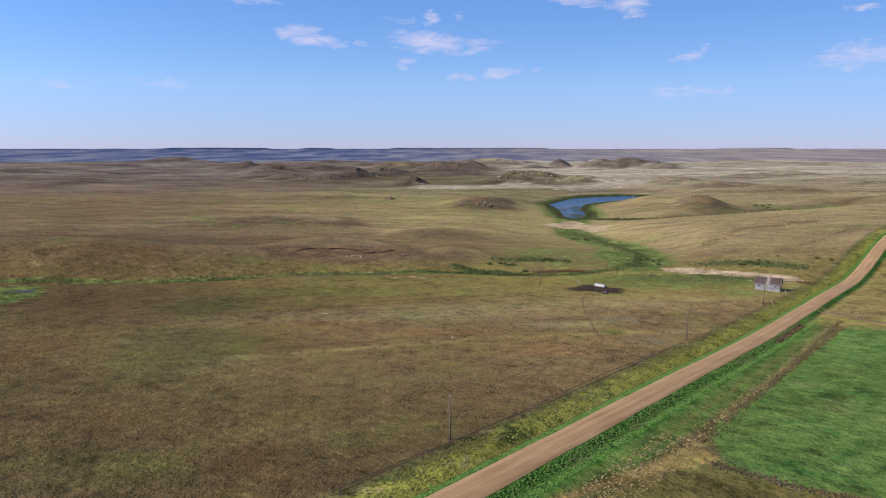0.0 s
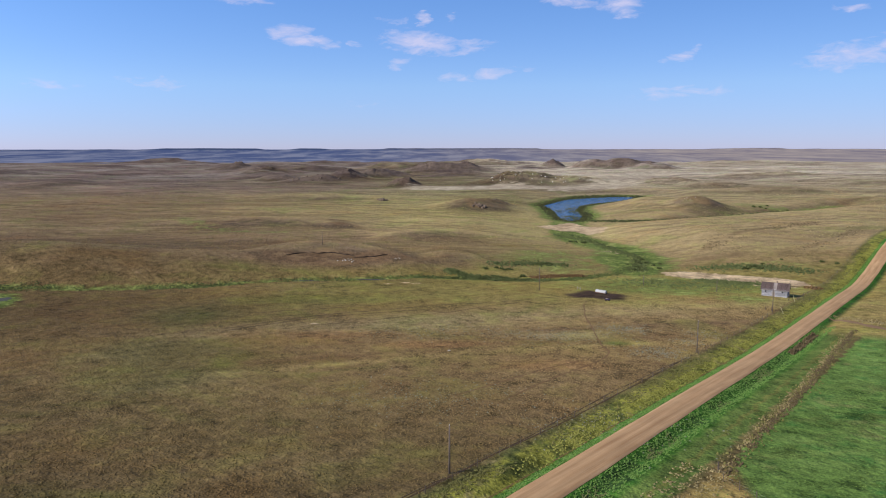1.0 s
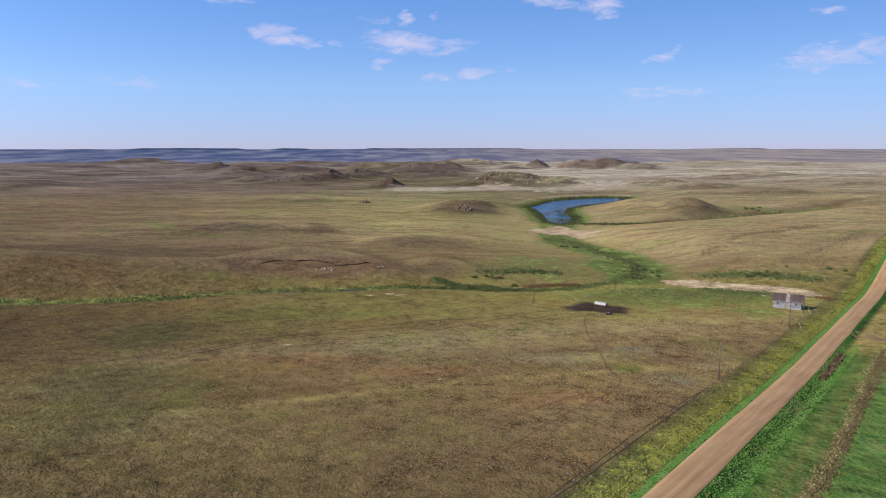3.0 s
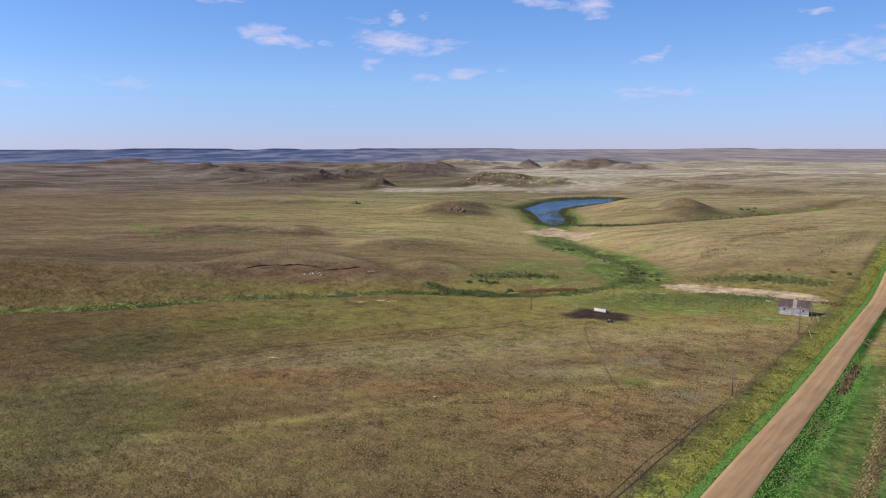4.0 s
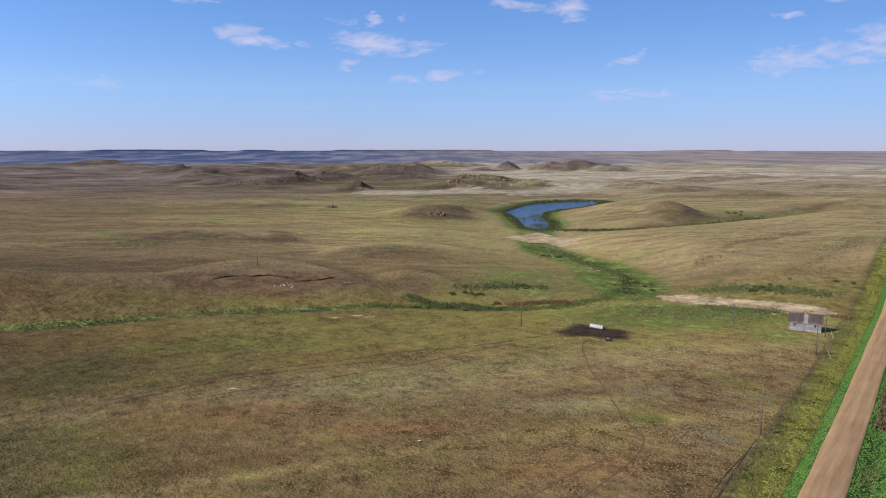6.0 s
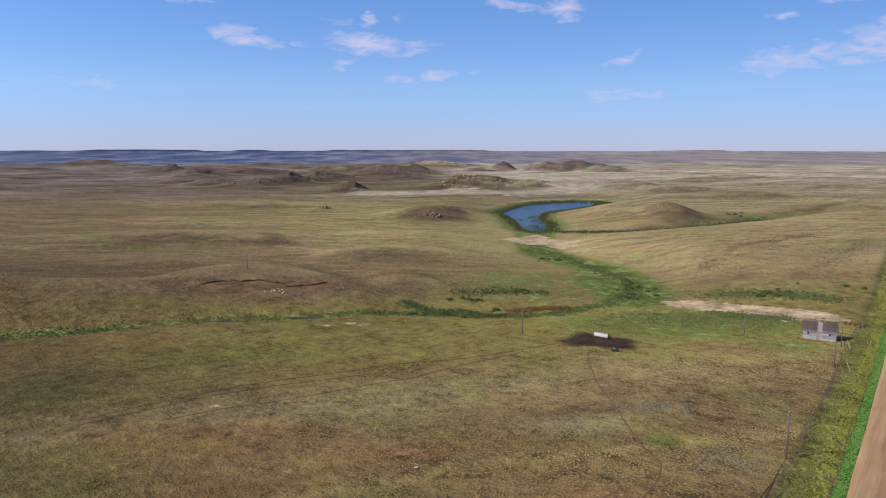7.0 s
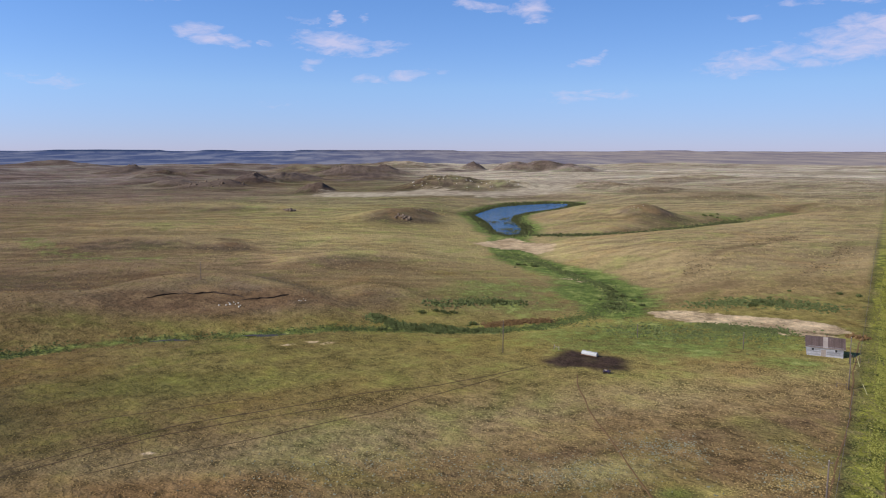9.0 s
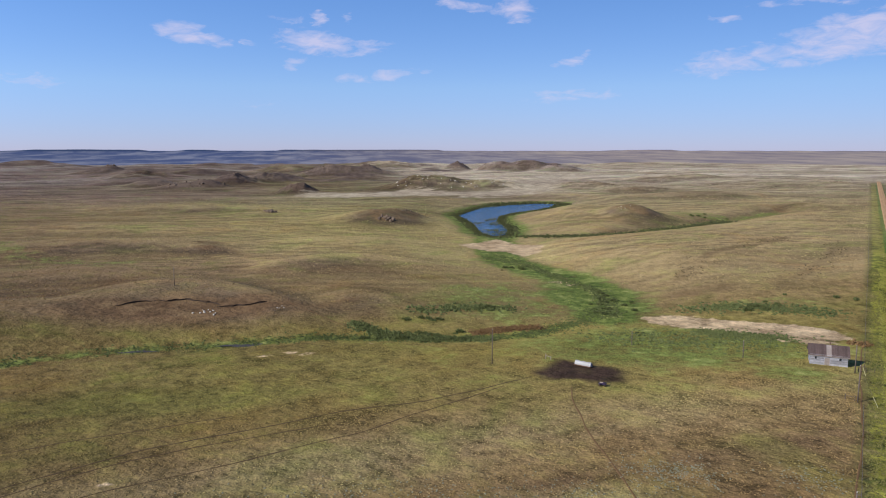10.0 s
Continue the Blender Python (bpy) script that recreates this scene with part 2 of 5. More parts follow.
    base = k.mix(1.0, base, k.ramp(k.range(wide, 0.3, 0.7), [(0, (0.82, 0.79, 0.78)), (1, (1.14, 1.15, 1.12))]), "MULTIPLY")
    k.put(k.bsdf.inputs["Base Color"], base)
    k.bsdf.inputs["Roughness"].default_value = 0.95
    k.bsdf.inputs["Specular IOR Level"].default_value = 0.05
    node = k.add("ShaderNodeBump")
    node.inputs["Strength"].default_value, node.inputs["Distance"].default_value = 1.0, 0.6
    lumps = k.math("ADD", k.math("MULTIPLY", hummock, 0.95), k.math("ADD", k.math("MULTIPLY", clump, 0.35), k.math("MULTIPLY", dapple, 0.9)))
    k.wire(k.math("ADD", k.math("MULTIPLY", tuft, 0.22), lumps), node.inputs["Height"]), k.wire(node.outputs[0], k.bsdf.inputs["Normal"])
    return m


def gravel_road():
    m, k = material("gravel_road")
    place = k.add("ShaderNodeNewGeometry").outputs["Position"]
    cell = k.add("ShaderNodeSeparateXYZ")
    k.wire(place, cell.inputs[0])
    across = k.math("ADD", k.math("ADD", cell.outputs[0], 57.2), k.math("MULTIPLY", cell.outputs[1], 0.0188))
    long = k.add("ShaderNodeMapping")
    long.inputs["Scale"].default_value = (1.6, 0.03, 1)
    k.wire(place, long.inputs[0])
    streak, grit, patch = k.noise(1.0, 3, 0.6, long.outputs[0]), k.noise(9, 4, 0.7, place), k.noise(0.12, 3, 0.6, place)
    lanes = k.ramp(k.range(across, 0, 5.2), [(0, 1.10), (0.16, 1.08), (0.26, 0.92), (0.38, 1.0), (0.5, 1.08), (0.62, 1.0), (0.74, 0.91), (0.86, 1.06), (1, 1.12)])
    base = k.mix(k.range(streak, 0.3, 0.7), (0.36, 0.200, 0.090), (0.50, 0.308, 0.152))
    base = k.mix(1.0, base, lanes, "MULTIPLY")
    base = k.mix(1.0, base, k.ramp(k.range(k.math("ADD", k.math("MULTIPLY", grit, 0.5), k.math("MULTIPLY", patch, 0.5)), 0.3, 0.7), [(0, 0.82), (1, 1.16)]), "MULTIPLY")
    k.put(k.bsdf.inputs["Base Color"], base)
    k.bsdf.inputs["Roughness"].default_value = 0.92
    node = k.add("ShaderNodeBump")
    node.inputs["Strength"].default_value, node.inputs["Distance"].default_value = 0.3, 0.03
    k.wire(grit, node.inputs["Height"]), k.wire(node.outputs[0], k.bsdf.inputs["Normal"])
    return m


def pond_water():
    m, k = material("pond_water")
    place = k.add("ShaderNodeNewGeometry").outputs["Position"]
    k.bsdf.inputs["Base Color"].default_value = (0.012, 0.075, 0.175, 1)
    k.bsdf.inputs["Roughness"].default_value = 0.08
    k.bsdf.inputs["Specular IOR Level"].default_value = 0.5
    node = k.add("ShaderNodeBump")
    node.inputs["Strength"].default_value, node.inputs["Distance"].default_value = 1.0, 0.38
    k.wire(k.noise(0.8, 3, 0.6, place), node.inputs["Height"]), k.wire(node.outputs[0], k.bsdf.inputs["Normal"])
    return m


POOL = speckled("murky_pool", (0.050, 0.046, 0.046), (0.085, 0.078, 0.078), 0.6, 0.9, 0.0)
GRASS, TUFTED, ROAD, WATERY = grassland(), tussocks(), gravel_road(), pond_water()
TRAIL = speckled("trodden_soil", (0.130, 0.068, 0.026), (0.215, 0.125, 0.054), 1.5)
# trodden soil whose dark colour carries the shade inside sunken paths
RUT = speckled("shaded_rut_soil", (0.052, 0.030, 0.012), (0.100, 0.062, 0.028), 1.5)
# bank soil darkened to stand in for the overhang's shadow
SHADE_SOIL = speckled("shaded_soil", (0.035, 0.022, 0.015), (0.07, 0.046, 0.030), 2.0)
STONE = speckled("pale_stone", (0.34, 0.30, 0.24), (0.58, 0.53, 0.45), 3.0, random=0.25)
DARK_ROCK = speckled("dark_rock", (0.080, 0.054, 0.038), (0.200, 0.148, 0.105), 0.6, random=0.3)
WOOD = speckled("weathered_wood", (0.060, 0.045, 0.034), (0.15, 0.115, 0.088), 6.0)
WIRE = speckled("fence_wire", (0.16, 0.15, 0.14), (0.26, 0.24, 0.22), 8.0, 0.5, 0.0, metal=0.8)
BOARD = speckled("whitewashed_board", (0.17, 0.17, 0.185), (0.42, 0.41, 0.43), 2.2, 0.8, 0.2, 0.2, random=0.35)
SHINGLE = speckled("brown_shingle", (0.060, 0.040, 0.036), (0.135, 0.095, 0.084), 2.6, 0.9, 0.4, random=0.2)
PLANK = speckled("bare_plank", (0.20, 0.16, 0.14), (0.36, 0.30, 0.26), 3.0, 0.85)
GLASS_DARK = speckled("dark_opening", (0.012, 0.012, 0.014), (0.03, 0.03, 0.032), 3.0, 0.4, 0.0)
PAINTED = speckled("white_tank_paint", (0.34, 0.33, 0.32), (0.54, 0.53, 0.51), 1.5, 0.5, 0.1)
RUST = speckled("rusty_steel", (0.11, 0.055, 0.035), (0.22, 0.13, 0.085), 4.0, 0.7, metal=0.3)
RUBBER = speckled("black_rubber", (0.012, 0.012, 0.012), (0.03, 0.03, 0.03), 9.0, 0.8)
PURPLE = speckled("dark_plum_paint", (0.05, 0.035, 0.075), (0.09, 0.06, 0.12), 5.0, 0.4, 0.0)
TAN_VINYL = speckled("tan_vinyl", (0.42, 0.33, 0.26), (0.55, 0.45, 0.36), 6.0, 0.6)
LEAF = speckled("willow_leaf", (0.068, 0.084, 0.028), (0.150, 0.165, 0.056), 0.8, random=0.35)
REED = speckled("dark_reed", (0.045, 0.055, 0.020), (0.115, 0.115, 0.044), 0.5, random=0.3)
RUSSET = speckled("russet_brush", (0.120, 0.066, 0.026), (0.215, 0.132, 0.056), 0.6, random=0.3)
WEED = speckled("dry_weed", (0.18, 0.135, 0.060), (0.35, 0.275, 0.125), 0.7, random=0.35)
DARK_WEED = speckled("dead_weed", (0.075, 0.052, 0.026), (0.170, 0.125, 0.062), 0.7, random=0.35)
GOLD = speckled("yellow_verge_grass", (0.21, 0.205, 0.042), (0.33, 0.31, 0.070), 0.5, random=0.3)
POLE = speckled("pole_wood", (0.085, 0.062, 0.050), (0.19, 0.150, 0.125), 5.0)
GUARD = speckled("yellow_guard", (0.36, 0.33, 0.17), (0.50, 0.45, 0.25), 5.0, 0.5, 0.0)
FIELD_TRACK = speckled("dry_field_track", (0.165, 0.092, 0.045), (0.27, 0.165, 0.085), 0.8)
SAGE = speckled("sage_leaf", (0.130, 0.130, 0.082), (0.230, 0.225, 0.155), 0.8, random=0.3)
BRUSH = speckled("olive_brush", (0.088, 0.083, 0.025), (0.205, 0.185, 0.054), 0.5, random=0.35)
CLOVER = speckled("field_clover", (0.078, 0.132, 0.026), (0.155, 0.230, 0.048), 0.4, random=0.3)
TURF = speckled("green_turf", (0.085, 0.160, 0.028), (0.150, 0.250, 0.056), 0.4, random=0.3)
SEDGE = speckled("creek_sedge", (0.045, 0.062, 0.018), (0.120, 0.140, 0.042), 0.3, random=0.3)


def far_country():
    """Distant country with haze painted into its colours: wooded mesas west, bare prairie east."""
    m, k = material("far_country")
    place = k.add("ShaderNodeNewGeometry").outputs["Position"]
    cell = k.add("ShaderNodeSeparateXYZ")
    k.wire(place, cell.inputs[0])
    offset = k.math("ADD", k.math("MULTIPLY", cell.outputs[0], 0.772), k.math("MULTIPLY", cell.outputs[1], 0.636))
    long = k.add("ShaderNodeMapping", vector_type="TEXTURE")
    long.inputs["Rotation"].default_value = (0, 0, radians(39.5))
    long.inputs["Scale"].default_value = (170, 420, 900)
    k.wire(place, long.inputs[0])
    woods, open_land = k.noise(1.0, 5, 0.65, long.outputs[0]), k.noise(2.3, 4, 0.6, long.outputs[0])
    # blue and lavender tones carry the painted distance haze
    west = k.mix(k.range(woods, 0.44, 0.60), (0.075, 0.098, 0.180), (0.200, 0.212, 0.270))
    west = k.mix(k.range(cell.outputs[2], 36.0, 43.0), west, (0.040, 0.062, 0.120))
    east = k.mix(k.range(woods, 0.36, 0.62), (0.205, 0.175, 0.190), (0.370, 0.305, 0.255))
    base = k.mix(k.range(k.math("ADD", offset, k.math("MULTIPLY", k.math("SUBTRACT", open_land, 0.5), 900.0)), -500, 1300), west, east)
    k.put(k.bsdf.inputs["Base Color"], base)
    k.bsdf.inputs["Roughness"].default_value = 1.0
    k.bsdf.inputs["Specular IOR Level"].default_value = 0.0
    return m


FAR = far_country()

# ---------------------------------------------------------------- terrain
AX = radians(39.5)
CA, SA = math.cos(AX), math.sin(AX)


def ds(x, y):
    """Depth along and offset across the valley axis of a place."""
    return -x * SA + y * CA, x * CA + y * SA


def xy(d, s):
    return -d * SA + s * CA, d * CA + s * SA


TABLE = np.random.RandomState(7).rand(256, 256)


def vnoise(x, y, size, seed=0):
    """Smooth value noise in -1..1 with cells of that size."""
    u, v = np.asarray(x) / size + seed * 17.3, np.asarray(y) / size + seed * 9.1
    i, j = np.floor(u).astype(int), np.floor(v).astype(int)
    a, b = u - i, v - j
    a, b = a * a * (3 - 2 * a), b * b * (3 - 2 * b)
    g = lambda p, q: TABLE[p % 256, q % 256]
    return 2 * ((g(i, j) * (1 - a) + g(i + 1, j) * a) * (1 - b) + (g(i, j + 1) * (1 - a) + g(i + 1, j + 1) * a) * b) - 1


def fbm(x, y, size, seed=0, octaves=4):
    return sum(vnoise(x, y, size / 2 ** k, seed + k) / 2 ** k for k in range(octaves)) / 1.9


def step(lo, hi, v):
    w = np.clip((np.asarray(v, float) - lo) / (hi - lo), 0, 1)
    return w * w * (3 - 2 * w)


def to_line(d, s, line):
    """Distance to a broken line of (d, s) points, and how far along it the nearest point is."""
    best, run, along = np.full(np.shape(d), 1e9), 0.0, np.zeros(np.shape(d))
    for (d0, s0), (d1, s1) in zip(line, line[1:]):
        ld, ls = d1 - d0, s1 - s0
        w = np.clip(((d - d0) * ld + (s - s0) * ls) / (ld * ld + ls * ls), 0, 1)
        far = np.hypot(d - d0 - w * ld, s - s0 - w * ls)
        along = np.where(far < best, run + w * math.hypot(ld, ls), along)
        best, run = np.minimum(best, far), run + math.hypot(ld, ls)
    return best, along


def inside(d, s, ring):
    """Distance to the edge of a closed outline, negative within it."""
    far, _ = to_line(d, s, ring + ring[:1])
    odd = np.zeros(np.shape(d), bool)
    for (d0, s0), (d1, s1) in zip(ring, ring[1:] + ring[:1]):
        if s0 != s1:
            odd ^= ((s0 > s) != (s1 > s)) & (d < (d1 - d0) * (s - s0) / (s1 - s0) + d0)
    return np.where(odd, -far, far)


PROFILE_D = [-5200, -500, 0, 110, 200, 290, 335, 348, 378, 400, 440, 500, 600, 1000, 2000, 2700, 4000, 4700, 5200]
PROFILE_Z = [12, 6, 2, -2.6, -6.6, -10.3, -12.0, -10.4, -8.4, -8.2, -8.6, -8.2, -6.6, -4.5, -3, -4, -20, -25, -25]
DD = np.arange(-5300, 5300, 2.0)
ZZ = np.convolve(np.interp(DD, PROFILE_D, PROFILE_Z), np.hanning(21) / np.hanning(21).sum(), "same")
SS = np.arange(-2000, 2000, 4.0)
BEND = np.interp(SS, [-2000, -400, -185, -110, -40, 20, 90, 170, 260, 2000], [-95, -95, -52, -30, -7, 0, 10, -22, -60, -60])
BEND = np.convolve(BEND, np.hanning(19) / np.hanning(19).sum(), "same")
WATER = -12.6
CREEK = [(240, -400), (284, -230), (296, -186), (301, -142), (312, -98), (321, -74), (325, -50), (328, -28), (331, 0), (324, 30), (326, 56), (345, 84), (362, 92)]
STREAM = [(348, 91), (366, 100), (384, 104), (400, 104), (425, 100), (452, 90), (480, 84), (520, 88), (560, 96), (585, 104)]
GULLY = [(570, 118), (562, 140), (560, 170), (575, 205), (600, 245), (640, 300), (700, 380)]
POND = [(580, 99), (586, 110), (627, 121), (687, 126), (728, 137), (759, 157), (792, 189), (828, 217), (868, 232), (878, 209), (857, 171), (827, 139), (774, 115), (742, 101), (674, 101), (601, 95)]
ROAD_Y = [-5000, 0, 60, 100, 150, 200, 250, 300, 345, 375, 410, 450, 520, 640, 740, 1100, 1420, 5000]
ROAD_Z = [10, 2.5, -0.5, -2.5, -4.9, -7.9, -9.3, -10.4, -11.8, -9.5, -5, -1.5, -2.8, -4.4, -4.8, -5.3, -4.0, -4]
YY = np.arange(-5000, 5000, 2.0)
RZ = np.convolve(np.interp(YY, ROAD_Y, ROAD_Z), np.hanning(27) / np.hanning(27).sum(), "same")
# mounds: depth, offset, height, half depth, half width, steepness
NEAR_HILLS = [
    (352, -200, 9.5, 42, 62, 1.1), (432, -120, 2.5, 25, 45, 1), (520, -150, 3.0, 30, 70, 1), (540, 30, 3.0, 26, 40, 1), (360, -108, 2.5, 18, 22, 1),
    (460, 215, 4.0, 80, 110, 1), (420, 150, 2.0, 40, 40, 1),
    (700, 190, 5.0, 50, 60, 1), (520, -95, 2.2, 22, 40, 1), (600, -170, 3, 40, 80, 1), (760, -120, 4, 50, 90, 1), (700, -330, 5, 60, 110, 1),
]
KNOLLS = [(648, 224, 8.0, 23, 21, 1.1), (668, 37, 6.5, 34, 40, 1.4), (684, 52, 3.5, 12, 13, 1.1), (664, 24, 2.0, 12, 16, 1.1), (500, -70, 1.8, 8, 10, 1)]
BUTTES = [
    (1649, -460, 12, 70, 50, 1.2), (1640, -450, 3.5, 26, 22, 1.2), (2500, -960, 16, 90, 110, 1.4), (1839, -838, 9, 60, 57, 1), (1204, -155, 12, 38, 30, 1.1),
    (1116, -204, 6, 30, 42, 1.6), (992, -52, 11, 22, 19, 1.2), (1461, -33, 11, 60, 42, 1.2), (1462, 46, 10, 50, 62, 1.5), (1470, 52, 6, 16, 16, 1.2), (1330, -120, 8, 40, 45, 1.3),
    (1120, -172, 5, 16, 20, 1.4), (1260, -128, 9, 34, 26, 1.1), (1180, -262, 5, 26, 34, 1.3), (1560, -300, 8, 40, 120, 1.6), (1620, 10, 8, 36, 110, 1.8), (1380, 20, 7, 34, 50, 1.3),
]
FAR_BUTTES = [
    (1075, 108, 14, 48, 42, 1.2), (1064, 178, 11, 40, 62, 1.5), (1916, 290, 16, 50, 24, 1.2), (1830, 410, 16, 60, 80, 3.0), (1810, 500, 15, 80, 70, 1.5),
    (1054, -556, 6, 40, 45, 1.2), (1040, 330, 9, 50, 50, 1), (965, 362, 5, 30, 45, 1.2), (862, 395, 4, 28, 80, 1.4), (725, 415, 3.5, 22, 40, 1.1), (1240, 525, 5, 40, 90, 1.3), (1250, 560, 2.5, 90, 120, 1), (900, 420, 3, 60, 90, 1), (2300, 1000, 8, 90, 200, 1.4), (1400, -330, 9, 50, 60, 1.2), (1750, -120, 12, 60, 80, 1.4), (2300, 150, 14, 80, 90, 1.5),
]


# lesser buttes strewn over the far plain
lot = random.Random(14)
SCATTERED = []
for _ in range(34):
    d0 = lot.uniform(1150, 2500)
    SCATTERED.append((d0, lot.uniform(-0.62, 0.16) * d0, lot.uniform(2, 5.5), lot.uniform(25, 60), lot.uniform(25, 70), lot.choice((1.0, 1.3, 1.8))))


# long crests with a slow near slope and a short far one: offsets, depths, heights, near and far reach
RIDGES = [
    ([95, 118, 131, 165, 210, 257, 302, 340, 400], [490, 500, 505, 520, 540, 555, 562, 555, 540], [-13, -9.5, -7, -4.5, -3.8, -2.7, -2.5, -4, -9], 60, 20),
    ([-135, -104, -92, -85, -67, -45, -26, -9, 4], [366, 366, 380, 386, 395, 390, 366, 350, 345], [-9, -6.0, -5.2, -4.6, -4.2, -4.5, -5.2, -8.5, -12], 24, 16),
    ([-50, -29, -13, 12, 37, 50, 64], [450, 455, 462, 470, 465, 455, 440], [-9, -5.5, -4.0, -3.0, -3.5, -6, -12], 26, 16),
    ([-18, -7, 6, 16, 25, 36], [372, 373, 380, 372, 352, 340], [-10, -7.5, -6.3, -7.3, -9.5, -12], 18, 12),
]


def left_edge(y):
    """Where the road's western edge runs."""
    return -57.2 - 0.0188 * y


def road_z(y):
    return np.interp(y, YY, RZ)


def plain(d):
    return np.interp(d, DD, ZZ)


def swells(x, y):
    """The plain with its mounds and buttes."""
    d, s = ds(x, y)
    bend = np.interp(s, SS, BEND)
    z = plain(d - bend * step(150, 280, d) * (1 - step(430, 700, d)))
    z = z + 0.7 * fbm(x, y, 55, 3) * step(20, 90, np.abs(x + 53)) + 1.5 * fbm(x, y, 115, 17) * step(400, 480, d) + fbm(x, y, 330, 11) * 4.5 * step(550, 1100, d) + np.abs(fbm(x, y, 170, 13)) * 5.5 * step(900, 1300, d)
    z = z + 0.6 * fbm(x, y, 34, 19) * step(400, 480, d) + 1.6 * fbm(x, y, 75, 23) * step(850, 1200, d)
    for hills in (NEAR_HILLS, KNOLLS, BUTTES, FAR_BUTTES, SCATTERED):
        for d0, s0, h, rd, rs, k in hills:
            near = np.flatnonzero((np.abs(d - d0) < 2.7 * rd) & (np.abs(s - s0) < 2.7 * rs))
            if near.size:
                q = ((d.flat[near] - d0) / rd) ** 2 + ((s.flat[near] - s0) / rs) ** 2
                worn = 1 + (0.45 if d0 > 700 else 0.15) * fbm(x.flat[near], y.flat[near], rs * 0.8, int(d0) % 50, 3)
                if d0 > 900:
                    worn = worn + 0.35 * fbm(x.flat[near], y.flat[near], rs * 0.3, int(s0) % 50, 3)
                z.flat[near] += h * worn * np.exp(-q ** k * 0.9)
    return z


def smoothed(s, at, values):
    k = np.hanning(13) / np.hanning(13).sum()
    return np.convolve(np.pad(np.interp(s, at, values), 6, 'edge'), k, 'valid')


CRESTS = []
for offsets, depths, heights, front, back in RIDGES:
    ss = np.arange(offsets[0] - 10, offsets[-1] + 10, 2.0)
    dd, zz = smoothed(ss, offsets, depths), smoothed(ss, offsets, heights)
    CRESTS.append((ss, dd, np.maximum(zz - swells(*xy(dd, ss)), 0) * step(0, 20, ss - ss[0]) * step(0, 20, ss[-1] - ss), front, back))


def ground(x, y):
    """Height of the ground at a place."""
    x, y = np.array(x, float, ndmin=1), np.array(y, float, ndmin=1)
    d, s = ds(x, y)
    z = swells(x, y)
    for ss, dd, rise, front, back in CRESTS:
        u = d - np.interp(s, ss, dd) + 2.5 * vnoise(x, y, 23, 6)
        z = z + np.interp(s, ss, rise, 0, 0) * np.exp(-(u / np.where(u < 0, front, back)) ** 2)
    o = x - left_edge(y) - 2.6
    w = np.exp(-(o / 24) ** 2)
    z = z * (1 - w) + road_z(y) * w - 0.7 * np.exp(-((np.abs(o) - 5.2) / 1.6) ** 2) * step(-2000, 0, y)
    far, _ = to_line(d, s, CREEK)
    z = z - 1.6 * np.exp(-(far / 9) ** 2)
    far, _ = to_line(d, s, STREAM)
    w = np.exp(-(far / (40 + 32 * (1 - step(70, 125, s)))) ** 2)
    z = z * (1 - w) + np.minimum(z, -13.0) * w
    far, _ = to_line(d, s, GULLY)
    w = np.exp(-(far / 22) ** 2)
    z = z * (1 - w) + np.minimum(z, -10.5) * w
    far = inside(d, s, POND)
    w = 1 - step(4, 70, far)
    z = z * (1 - w) + (WATER + np.clip(far * 0.07, -1.2, 1.5)) * w
    return z if np.ndim(z) and z.size > 1 else z.reshape(-1)
# ---------------------------------------------------------------- end of terrain
# ---------------------------------------------------------------- the land


def mesh_object(name, verts, faces, mat, parent=None, smooth=False):
    me = bpy.data.meshes.new(name)
    me.from_pydata(verts, [], faces)
    me.materials.append(mat)
    if smooth:
        me.shade_smooth()
    ob = new(name, me)
    ob.parent = parent
    return ob


def grid_object(name, X, Y, Z, mat, smooth=True):
    """A sheet over a grid of places."""
    rows, cols = X.shape
    co = np.stack([X, Y, Z], -1).reshape(-1, 3)
    i = np.arange(rows * cols).reshape(rows, cols)
    quads = np.stack([i[:-1, :-1], i[:-1, 1:], i[1:, 1:], i[1:, :-1]], -1).reshape(-1, 4)
    me = bpy.data.meshes.new(name)
    me.vertices.add(len(co))
    me.vertices.foreach_set("co", co.ravel())
    me.loops.add(quads.size)
    me.loops.foreach_set("vertex_index", quads.ravel().astype(np.int32))
    me.polygons.add(len(quads))
    me.polygons.foreach_set("loop_start", np.arange(0, quads.size, 4, dtype=np.int32))
    me.update(calc_edges=True)
    me.materials.append(mat)
    if smooth:
        me.shade_smooth()
    return new(name, me)


def blend(base, colour, w):
    return base * (1 - w[..., None]) + np.array(colour) * w[..., None]


MUD_FLAT = [(345, 101), (346, 111), (338, 121), (328, 134), (322, 146), (313, 153), (303, 152), (296, 140), (297, 131), (303, 127), (313, 124), (321, 117), (328, 107), (336, 101)]
MUD_POND = [(541, 69), (548, 84), (560, 98), (540, 103), (524, 118), (500, 110), (490, 97), (512, 92), (516, 83), (528, 74)]
YARD = [(279, 47), (287, 52), (292, 58), (288, 61), (284, 66), (279, 68), (270, 66), (269, 60), (274, 55), (275, 48)]
WASH = [(945, -18), (938, 10), (950, 45), (985, 85), (940, 118), (945, 160), (965, 214), (1060, 260), (1206, 310), (1325, 370), (1431, 418), (1600, 480)]
DRY_CORNER = [(116, 43), (109, 42), (103, 41), (100, 34), (97, 27), (91, 18), (87, 11), (93, 18), (100, 27), (107, 35)]
FALLOW = [(101, 38.8), (99.6, 33.4), (97, 27), (91, 20), (70, 2), (40, 40), (60, 90), (88, 60), (92, 54), (94, 48.5), (97.6, 43.2)]
HILL_DRAW = [(329, 105), (355, 132), (390, 137), (411, 155), (436, 178), (447, 192), (456, 213), (479, 244)]
